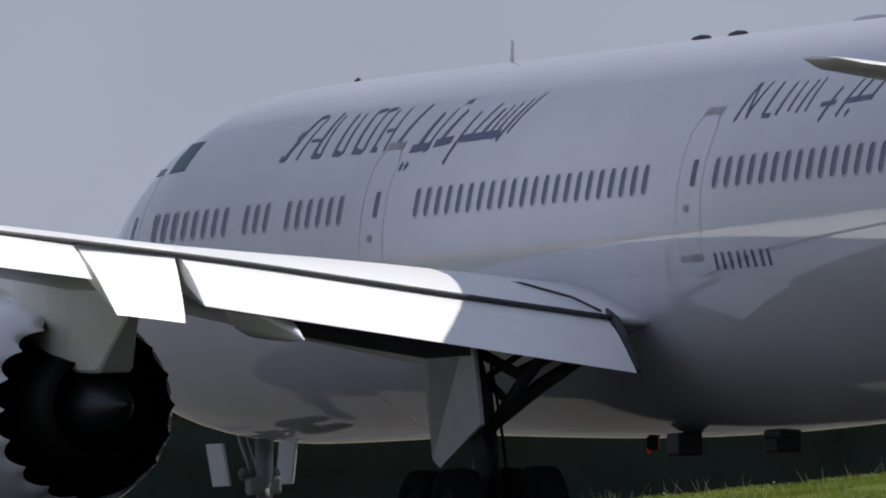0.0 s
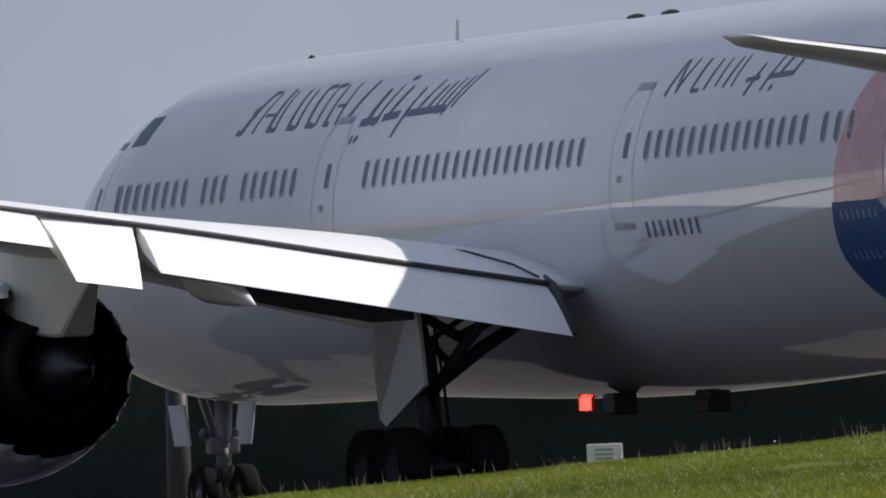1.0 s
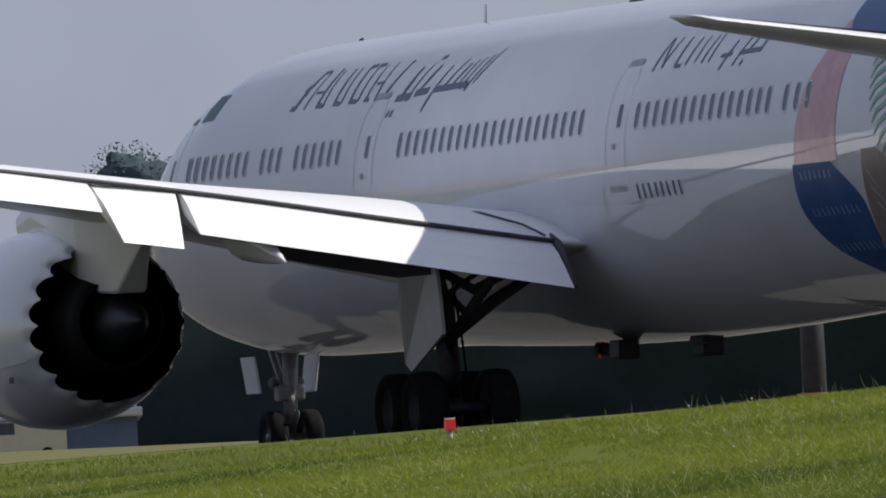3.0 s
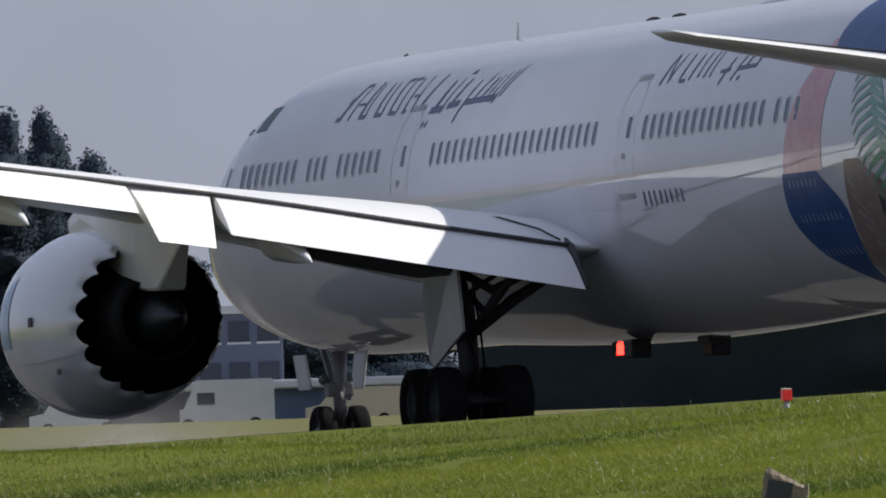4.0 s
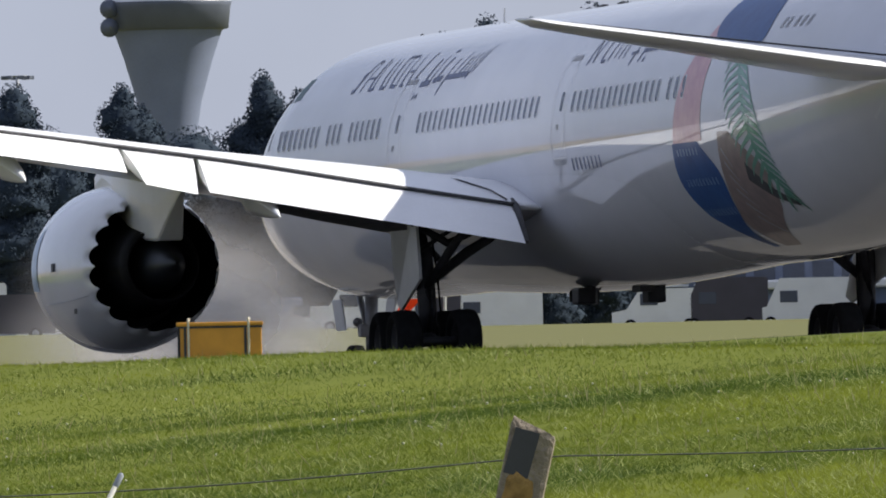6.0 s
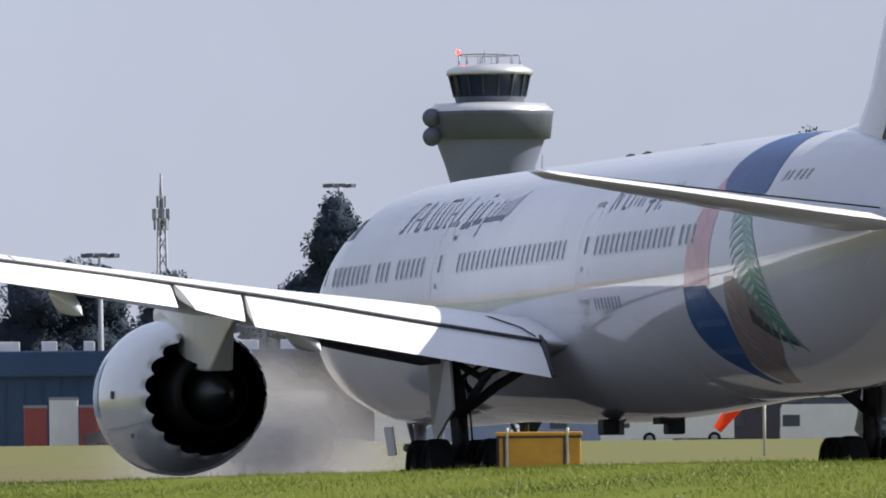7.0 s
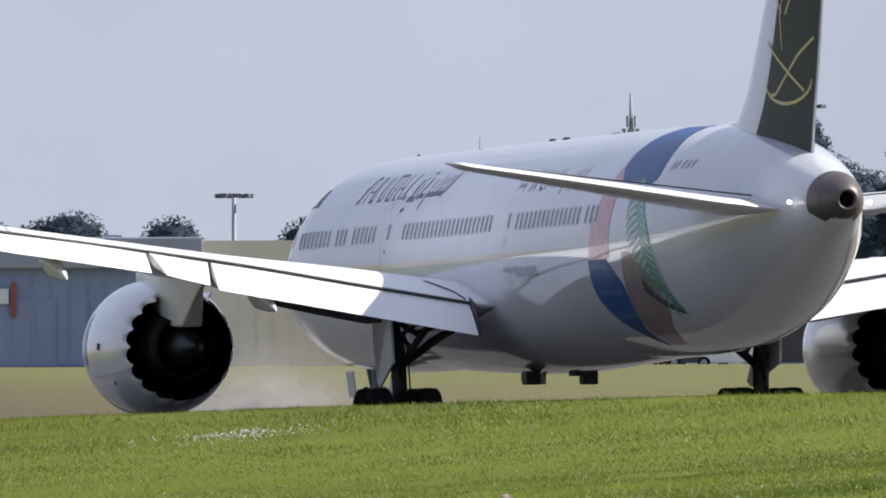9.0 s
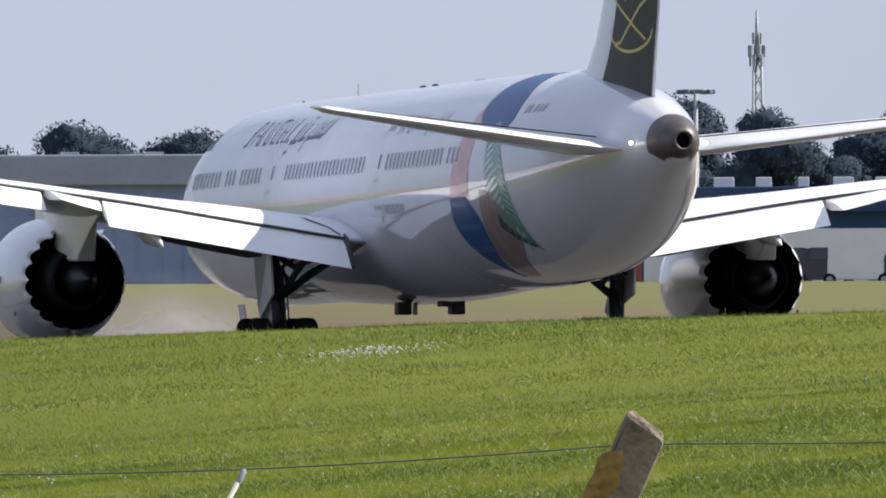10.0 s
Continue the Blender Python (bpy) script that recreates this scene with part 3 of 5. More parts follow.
def main_gear(parent, side):
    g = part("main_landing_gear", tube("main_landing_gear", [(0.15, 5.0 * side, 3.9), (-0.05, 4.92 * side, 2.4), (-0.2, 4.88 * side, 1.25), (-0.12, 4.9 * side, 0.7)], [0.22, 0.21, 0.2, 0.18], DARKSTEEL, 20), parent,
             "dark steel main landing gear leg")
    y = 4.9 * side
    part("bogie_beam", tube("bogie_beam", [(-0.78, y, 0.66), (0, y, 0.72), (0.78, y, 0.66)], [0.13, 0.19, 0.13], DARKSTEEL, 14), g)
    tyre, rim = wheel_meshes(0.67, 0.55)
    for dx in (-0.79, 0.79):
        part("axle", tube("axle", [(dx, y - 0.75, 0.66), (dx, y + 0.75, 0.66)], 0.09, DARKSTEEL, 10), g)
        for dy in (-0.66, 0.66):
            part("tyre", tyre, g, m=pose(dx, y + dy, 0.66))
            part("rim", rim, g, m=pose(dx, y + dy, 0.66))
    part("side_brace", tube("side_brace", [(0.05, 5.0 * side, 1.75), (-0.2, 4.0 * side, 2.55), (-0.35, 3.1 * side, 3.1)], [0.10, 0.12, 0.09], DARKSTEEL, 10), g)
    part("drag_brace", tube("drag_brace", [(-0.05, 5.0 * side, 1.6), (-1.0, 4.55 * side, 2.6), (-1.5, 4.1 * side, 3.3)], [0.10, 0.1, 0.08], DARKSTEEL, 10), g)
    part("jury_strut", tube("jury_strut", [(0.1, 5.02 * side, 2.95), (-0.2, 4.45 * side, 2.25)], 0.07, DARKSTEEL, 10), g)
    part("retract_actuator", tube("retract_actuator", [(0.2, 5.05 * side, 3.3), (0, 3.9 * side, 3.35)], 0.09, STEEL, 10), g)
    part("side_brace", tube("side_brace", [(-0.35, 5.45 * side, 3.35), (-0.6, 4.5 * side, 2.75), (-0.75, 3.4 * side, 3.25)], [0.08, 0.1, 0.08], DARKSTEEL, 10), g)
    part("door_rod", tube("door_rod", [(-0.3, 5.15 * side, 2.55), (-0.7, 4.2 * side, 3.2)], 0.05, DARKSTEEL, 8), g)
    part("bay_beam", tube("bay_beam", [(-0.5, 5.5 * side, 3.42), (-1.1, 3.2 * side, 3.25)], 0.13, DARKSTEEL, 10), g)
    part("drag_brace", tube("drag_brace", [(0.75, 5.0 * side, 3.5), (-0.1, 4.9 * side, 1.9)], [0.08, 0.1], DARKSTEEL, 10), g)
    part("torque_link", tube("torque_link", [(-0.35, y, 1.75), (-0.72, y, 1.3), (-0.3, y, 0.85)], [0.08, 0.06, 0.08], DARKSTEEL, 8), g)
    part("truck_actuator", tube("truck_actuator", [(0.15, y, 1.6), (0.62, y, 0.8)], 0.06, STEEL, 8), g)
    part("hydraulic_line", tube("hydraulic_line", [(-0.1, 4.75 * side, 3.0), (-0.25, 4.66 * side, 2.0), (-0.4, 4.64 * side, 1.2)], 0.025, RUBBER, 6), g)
    # strut door: a long panel outboard of the leg, slanting inwards towards the foot
    pts = [(1.0, 5.32, 3.6), (-0.7, 5.2, 3.6), (-0.95, 5.2, 2.6), (-1.0, 5.18, 1.98), (1.55, 5.0, 1.36), (1.95, 4.98, 1.5), (1.7, 5.15, 2.6)]
    verts = [(x, yy * side, z) for x, yy, z in pts] + [(x, (yy + 0.06) * side, z) for x, yy, z in pts]
    k = len(pts)
    faces = [tuple(range(k)), tuple(range(2 * k - 1, k - 1, -1))] + [(i, i + k, (i + 1) % k + k, (i + 1) % k) for i in range(k)]
    part("strut_door", mesh_of("strut_door", verts, faces, GREYPAINT, False), g, "light grey landing gear door")
    part("door_bracket", box("door_bracket", (0.3, 0.22, 0.12), (0.25, 5.02 * side, 2.6), STEEL, 0.02), g)
    part("upper_door", box("upper_door", (1.7, 0.05, 0.6), (0.2, 5.6 * side, 3.45), WINGPAINT, 0.01, (side * 14, 0, 0)), g)
    return g


def nose_gear(parent):
    x = 25.84
    g = part("nose_landing_gear", tube("nose_landing_gear", [(x - 0.15, 0, 2.3), (x - 0.05, 0, 1.3), (x, 0, 0.5)], [0.16, 0.14, 0.11], STEEL, 16), parent, "steel nose landing gear leg")
    tyre, rim = wheel_meshes(0.51, 0.36)
    for s in (-0.36, 0.36):
        part("tyre", tyre, g, m=pose(x, s, 0.51))
        part("rim", rim, g, m=pose(x, s, 0.51))
    part("axle", tube("axle", [(x, -0.5, 0.51), (x, 0.5, 0.51)], 0.07, STEEL, 10), g)
    part("drag_brace", tube("drag_brace", [(x, 0, 1.1), (x + 1.1, 0, 2.2)], 0.08, STEEL, 10), g)
    part("torque_link", tube("torque_link", [(x - 0.14, 0, 1.3), (x - 0.45, 0, 0.95), (x - 0.12, 0, 0.6)], 0.05, STEEL, 8), g)
    part("steering_unit", box("steering_unit", (0.35, 0.55, 0.3), (x, 0, 1.35), STEEL, 0.05), g)
    for s in (-1, 1):
        part("gear_door", box("gear_door", (0.9, 0.05, 0.72), (x + 0.55, s * 0.6, 1.72), GREYPAINT, 0.02, (s * -8, 0, 0)), g, "light grey nose gear door")
        part("taxi_light", lathe("taxi_light", [(-0.06, 0.02), (-0.05, 0.1), (0.05, 0.11), (0.06, 0.02)], STEEL, 16), g, m=pose(x + 0.2, s * 0.25, 1.55))


def airliner():
    plane = thing("airliner", "white twin-engine airliner with colourful rear livery on the runway", "airliner")
    body = part("fuselage", fuselage_mesh(), plane, "glossy white fuselage with a patterned livery")
    part("belly_fairing", belly_mesh(), plane, "pale grey wing-to-body fairing")
    # cabin windows, one mesh shared by all
    prof = [(0.115, 0.13), (0.085, 0.21), (0.0, 0.24), (-0.085, 0.21), (-0.115, 0.13), (-0.115, -0.13), (-0.085, -0.21), (0.0, -0.24), (0.085, -0.21), (0.115, -0.13)]
    for side in (1, -1):
        verts = [skin(0, 5.62, side, 0.009)] + [skin(0, 5.62 + dz, side, 0.009) + Vector((dx, 0, 0)) for dx, dz in prof]
        pane = mesh_of("window", verts, [(0, i + 1, (i + 1) % 10 + 1) for i in range(10)], GLASS, False)
        verts = [skin(0, 5.62 + dz * 1.1, side, 0.005) + Vector((dx * 1.15, 0, 0)) for dx, dz in prof] + [skin(0, 5.62 + dz * 0.98, side, 0.011) + Vector((dx * 0.98, 0, 0)) for dx, dz in prof]
        rim = mesh_of("window_frame", verts, [(i, (i + 1) % 10, (i + 1) % 10 + 10, i + 10) for i in range(10)], GREYPAINT, False)
        rows = [22.62 - 0.545 * k for k in range(8)] + [17.69 - 0.532 * k for k in range(3)] + [15.5 - 0.538 * k for k in range(6)]
        rows += [8.94 - 0.521 * k for k in range(22)] + [-5.24 - 0.523 * k for k in range(15)] + [-13.5 - 0.6 * k for k in range(3)]
        for x in rows:
            dy = HALF(x) - HALF(0)
            w = part("window", pane, body, m=pose(x, side * dy, 0))
            part("frame", rim, w)
        # cabin doors: outline, small window, handle plate, sill plate
        for xd, wide in ((11.1, 1.15), (-4.1, 1.1), (24.4, 1.15)):
            lo, hi = 4.45, 6.55
            rows = stroke([(xd + wide / 2, lo), (xd + wide / 2, hi - 0.25), (xd + wide / 2 - 0.2, hi), (xd - wide / 2 + 0.2, hi), (xd - wide / 2, hi - 0.25), (xd - wide / 2, lo), (xd + wide / 2, lo)], 0.028)
            d = decal("cabin_door", [rows], GREYPAINT, plane, "flush white cabin door outlined by its seam", side, 0.006)
            decal("door_window", [stroke([(xd - 0.12, 5.45), (xd - 0.12, 5.85)], 0.2, 0.2, 3)], GLASS, d, "", side, 0.009)
            decal("door_handle", [stroke([(xd + 0.18, 5.12), (xd - 0.02, 5.12)], 0.11, 0.11, 2)], SEAMGREY, d, "", side, 0.009)
            decal("sill_plate", [stroke([(xd + 0.5, 4.36), (xd - 0.5, 4.36)], 0.1, 0.1, 2)], SEAMGREY, d, "", side, 0.009)
            decal("door_lintel", [stroke([(xd + 0.36, 6.58), (xd - 0.46, 6.58)], 0.11, 0.11, 2)], SEAMGREY, d, "", side, 0.009)
        livery(plane, side)
    # flight deck windows
    for side in (1, -1):
        for x0, x1, zl, zh in ((27.9, 29.0, 5.55, 6.15), (26.9, 27.85, 5.7, 6.4)):
            decal("cockpit_window", [[((x1, zl), (x0, zl)), ((x1, (zl + zh) / 2 - 0.1), (x0, (zl + zh) / 2)), ((x1 - 0.35, zh - 0.25), (x0 + 0.1, zh))]], GLASS, body, "dark flight deck window", side)
    # wings
    for side in (1, -1):
        w = part("wing", wing_mesh(side), plane, "white swept wing with drooped flaps")
        for name, y0, y1, c0, c1, droop in (("inboard_flap", 3.32, 10.36, 1.50, 1.35, 34), ("outboard_flap", 12.2, 21.8, 1.1, 0.9, 30), ("aileron", 22.0, 27.4, 0.9, 0.7, 8)):
            me, o = flap_mesh(name, y0, y1, c0, c1, droop, side)
            part(name, me, w, "white drooped flap" if "flap" in name else "")
        me, o = flap_mesh("flaperon", 10.46, 12.1, 1.52, 1.47, 30, side, local=True, skew=0.24)
        fl = part("flaperon", me, w, "white flaperon panel", Matrix.Translation(o))
        FLAPERONS.append((fl, o, side))
        part("hinge_shadow_gap", tube("hinge_shadow_gap", [(W_TE(y) - 0.05, side * y, W_Z(y) + 0.02) for y in np.linspace(3.2, 21.8, 24)], 0.045, SEAM, 6), w, "dark gap along the flap hinge line")
        for y, s in ((8.89, 1.0), (14.7, 0.9), (19.4, 0.8)):
            x, z = W_TE(y), W_Z(y)
            part("flap_track_fairing", pod("flap_track_fairing", x + 2.2 * s, x - 1.6 * s, side * y, z - 0.5, 0.5 * s, 0.8 * s, 0.62 * s, WINGPAINT), w, "white flap track fairing")
        # dark tube fills the flap's inner end gap as its shade
        part("flap_gap_shade", tube("flap_gap_shade", [(W_TE(3.2) + 0.35, side * 3.2, W_Z(3.2) + 0.16), (W_TE(3.2) - 0.1, side * 3.22, W_Z(3.2) - 0.02), (W_TE(3.2) - 1.15, side * 3.24, W_Z(3.2) - 0.8)], [0.03, 0.08, 0.05], SEAM, 8), w, "dark tube for the shade in the gap at the inner flap end")
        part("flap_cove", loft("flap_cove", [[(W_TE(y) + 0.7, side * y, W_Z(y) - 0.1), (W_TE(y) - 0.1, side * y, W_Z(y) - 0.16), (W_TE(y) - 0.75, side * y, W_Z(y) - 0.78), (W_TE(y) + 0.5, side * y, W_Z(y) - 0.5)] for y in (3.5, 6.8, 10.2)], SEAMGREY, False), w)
        # dark strip put in for the shade under the flap beside the gear bay
        part("flap_shade_strip", loft("flap_shade_strip", [[(W_TE(y) + 1.4, side * y, W_Z(y) - 0.5), (W_TE(y) - 0.5, side * y, W_Z(y) - 0.72), (W_TE(y) - 0.5, side * y, W_Z(y) - lo), (W_TE(y) + 1.6, side * y, W_Z(y) - lo)] for y, lo in ((5.8, 0.90), (7.2, 0.87), (8.6, 0.81))], SEAM, False), w, "dark strip for the shade under the flap by the gear bay")
        # spoiler panel seams near the root
        for y in (16.0,):
            part("spoiler_seam", tube("spoiler_seam", [tuple(Vector(wing_ring(y, side)[k]) + Vector((0, 0, 0.012))) for k in (8, 9, 10)], 0.014, SEAMGREY, 5), w)
        part("root_panel_seam", tube("root_panel_seam", [(1.6, side * 4.6, W_Z(4.6) + 0.52), (0.4, side * 4.0, W_Z(4.0) + 0.5), (-0.6, side * 3.55, W_Z(3.55) + 0.32), (-1.3, side * 3.35, W_Z(3.35) + 0.12)], 0.022, SEAM, 5), w)
        engine(plane, side)
        main_gear(plane, side)
    nose_gear(plane)
    # tail
    for side in (1, -1):
        rings = []
        for y, le, te, z, t in ((0.6, -21.6, -27.6, 5.52, 0.62), (3.0, -23.3, -28.25, 5.76, 0.5), (6.5, -25.7, -29.15, 6.18, 0.34), (9.3, -27.7, -29.75, 6.5, 0.2), (9.78, -28.6, -29.95, 6.56, 0.06)):
            rings.append([(le + (te - le) * c, side * y, z + t * h + (0.45 - c) * (le - te) * 0.035) for c, h in ((0, 0), (0.03, 0.22), (0.15, 0.42), (0.4, 0.5), (0.7, 0.34), (1, 0.03), (1, -0.03), (0.7, -0.34), (0.4, -0.5), (0.15, -0.42), (0.03, -0.22))])
        s = part("tailplane", loft("tailplane", rings if side > 0 else [r[::-1] for r in rings], STABPAINT), plane, "white swept tailplane")
        part("elevator_gap", tube("elevator_gap", [(-26.1, side * 1.4, 5.84), (-28.55, side * 8.8, 6.52)], 0.02, SEAM, 5), s)
        part("tail_light", lathe("tail_light", [(-0.08, 0.01), (-0.05, 0.055), (0.05, 0.055), (0.08, 0.01)], WHITELAMP, 12), plane, "white tail position light", pose(-28.6, side * 1.02, 5.62))
        # pale stroke paints the highlight along the tail seam
        decal("tail_seam_highlight", [stroke([(-25.3, 4.6), (-25.9, 4.95), (-26.4, 5.3)], 0.07)], NACELLE, plane, "", side)
    rings, green = [], []
    FIN = [(6.6, -16.9, -26.75, 0.5), (7.3, -17.9, -26.9, 0.5), (7.9, -19.05, -27.05, 0.45), (8.6, -20.1, -27.3, 0.42), (11.0, -22.2, -28.0, 0.35), (14.0, -25.0, -29.0, 0.26), (16.6, -27.4, -29.85, 0.17), (17.0, -28.6, -29.9, 0.05)]
    for z, le, te, t in FIN:
        rings.append([(le + (te - le) * c, t * h, z) for c, h in ((0, 0), (0.04, 0.35), (0.2, 0.8), (0.45, 1.0), (0.75, 0.65), (1, 0.06), (1, -0.06), (0.75, -0.65), (0.45, -1), (0.2, -0.8), (0.04, -0.35))])
    fin = part("tail_fin", loft("tail_fin", rings, FINGREY), plane, "tail fin, pale grey in front and dark green behind")
    f_le, f_te, f_t = (curve_through([r[0] for r in FIN], [r[k] for r in FIN]) for k in (1, 2, 3))
    thick = curve_through([0, 0.04, 0.2, 0.45, 0.75, 1.0], [0, 0.35, 0.8, 1.0, 0.65, 0.06])

    def on_fin(x, z, side, off=0.012):
        c = (f_le(z) - x) / (f_le(z) - f_te(z))
        return Vector((x, side * (f_t(z) * thick(c) + off), z))
    for side in (1, -1):
        verts, faces = [], []
        zs = np.linspace(6.7, 16.6, 30)
        for z in zs:
            a, b = f_le(z) + (f_te(z) - f_le(z)) * (0.52 - 0.018 * (z - 7.3)), f_te(z) + 0.01
            verts += [on_fin(a + (b - a) * k / 8, z, side) for k in range(9)]
        faces = [(i * 9 + k, i * 9 + k + 1, i * 9 + k + 10, i * 9 + k + 9) for i in range(29) for k in range(8)]
        part("fin_panel", mesh_of("fin_panel", verts, faces, DARKGREEN), fin, "dark green painted rear of the fin")

        def fin_stroke(pts, w):
            rows = stroke(pts, w, w, 4)
            vs = [on_fin(x, z, side, 0.024) for r in rows for x, z in r]
            return mesh_of("fin_emblem", vs, [(2 * i, 2 * i + 1, 2 * i + 3, 2 * i + 2) for i in range(len(rows) - 1)], GOLD)
        cx, cz = -25.35, 9.0
        for pts in ([(cx + 1.7, cz + 0.75), (cx + 0.6, cz + 0.25), (cx - 1.2, cz - 0.55)], [(cx - 2.0, cz + 0.75), (cx - 0.9, cz + 0.35), (cx + 0.9, cz - 0.6), (cx + 1.3, cz - 0.6)],
                    [(cx + 1.75 * math.cos(a), cz - 0.25 + 0.6 * math.sin(a)) for a in np.linspace(math.pi * 1.02, math.pi * 2.05, 12)],
                    [(cx + 0.3, cz + 0.5), (cx + 0.45, cz + 1.4), (cx - 0.1, cz + 2.4)], [(cx + 0.3, cz + 1.4), (cx + 1.2, cz + 2.2)], [(cx, cz + 1.4), (cx - 1.0, cz + 2.2)]):
            part("fin_emblem", fin_stroke(pts, 0.085), fin, "gold painted curved emblem strokes")
    part("dorsal_fairing", loft("dorsal_fairing", [[(x, w, z0), (x, w * 0.5, z0 + (z1 - z0) * 0.6), (x, 0, z1), (x, -w * 0.5, z0 + (z1 - z0) * 0.6), (x, -w, z0)] for x, w, z0, z1 in
                                                   ((-15.8, 0.04, 7.75, 7.82), (-17.5, 0.2, 7.5, 7.85), (-19.2, 0.36, 7.3, 7.95), (-21, 0.42, 7.2, 8.0))], WHITE), plane)
    part("tailcone_exhaust", lathe("tailcone_exhaust", [(0.95, 0.735), (0.5, 0.63), (0, 0.465), (-0.40, 0.27), (-0.40, 0.21), (0.1, 0.19)], APU, 40), plane, "bare metal tail cone", pose(-30.12, 0, 5.65))
    part("exhaust_mouth", lathe("exhaust_mouth", [(0.1, 0.21), (-0.02, 0.0), (-0.03, 0.0)], HOTMETAL, 24), plane, "black exhaust opening", pose(-30.3, 0, 5.65))
    # roof and belly fittings
    for x, h in ((12.26, 0.4),):
        part("blade_aerial", loft("blade_aerial", [[(x + a, b * 0.012 * (1 - z), TOP(x) - 0.05 + z) for a, b in ((0.12 - 0.22 * z, 0), (-0.06 * z, 1), (-0.08 - 0.06 * z, 0), (-0.06 * z, -1))] for z in (0, h)], GREYPAINT, False), plane)
    for x, l in ((3.15, 0.9), (1.45, 0.9), (-4.6, 1.7)):
        part("radome_hump", lathe("radome_hump", [(-l / 2, 0.01), (-l * 0.35, 0.045), (0, 0.062), (l * 0.35, 0.04), (l / 2, 0.01)], SEAM if l < 1 else WHITE, 16), plane, "", pose(x, 0, TOP(x) + 0.02))
    part("roof_beacon", lathe("roof_beacon", [(-0.05, 0.08), (0.02, 0.075), (0.06, 0.04), (0.08, 0.01)], DARKSTEEL, 16, "z"), plane, "", pose(20.1, 0, TOP(20.1)))
    beacon = part("belly_beacon", lathe("belly_beacon", [(0.16, 0.10), (0.07, 0.10), (0.06, 0.04), (-0.10, 0.035), (-0.14, 0.03), (-0.17, 0.01)], DARKSTEEL, 16, "z", [0, 0, 0, 1, 1], [DARKSTEEL, REDDIM]), plane, "red belly beacon with a turning lens", pose(6.25, 0, 1.70))
    # the lens glows at the bottom of a hooded slot, so that each turn shows as a short flash
    verts, faces = [], []
    for y0, y1, x0, x1 in ((-0.11, 0.11, 0.0, 0.06), (-0.125, -0.11, 0.0, 0.15), (0.11, 0.125, 0.0, 0.15)):
        b = len(verts)
        verts += [(x, y, z) for x in (x0, x1) for y in (y0, y1) for z in (-0.13, 0.07)]
        faces += [tuple(b + q for q in f) for f in ((0, 1, 3, 2), (4, 6, 7, 5), (0, 4, 5, 1), (2, 3, 7, 6), (0, 2, 6, 4), (1, 5, 7, 3))]
    turning = part("turning_lens", mesh_of("turning_lens", verts, faces, [DARKSTEEL, REDLAMP], False, [0, 1] + [0] * 16), beacon, "glowing red lens in a dark hood")
    BEACONS.append(turning)
    for x, y in ((2.38, 0.77), (1.91, -0.68)):
        part("drain_scoop", box("drain_scoop", (0.6, 0.40, 0.36), (x, y, 1.62), DARKSTEEL, 0.05), plane, "dark box-shaped belly scoop")
    part("belly_mast", box("belly_mast", (0.5, 0.04, 0.3), (4.4, 0, 1.62), DARKSTEEL, 0.01), plane)
    part("belly_panel", box("belly_panel", (0.8, 0.3, 0.16), (-0.2, 0.1, 1.72), DARKSTEEL, 0.03), plane)
    return plane


FLAPERONS = []
BEACONS = []


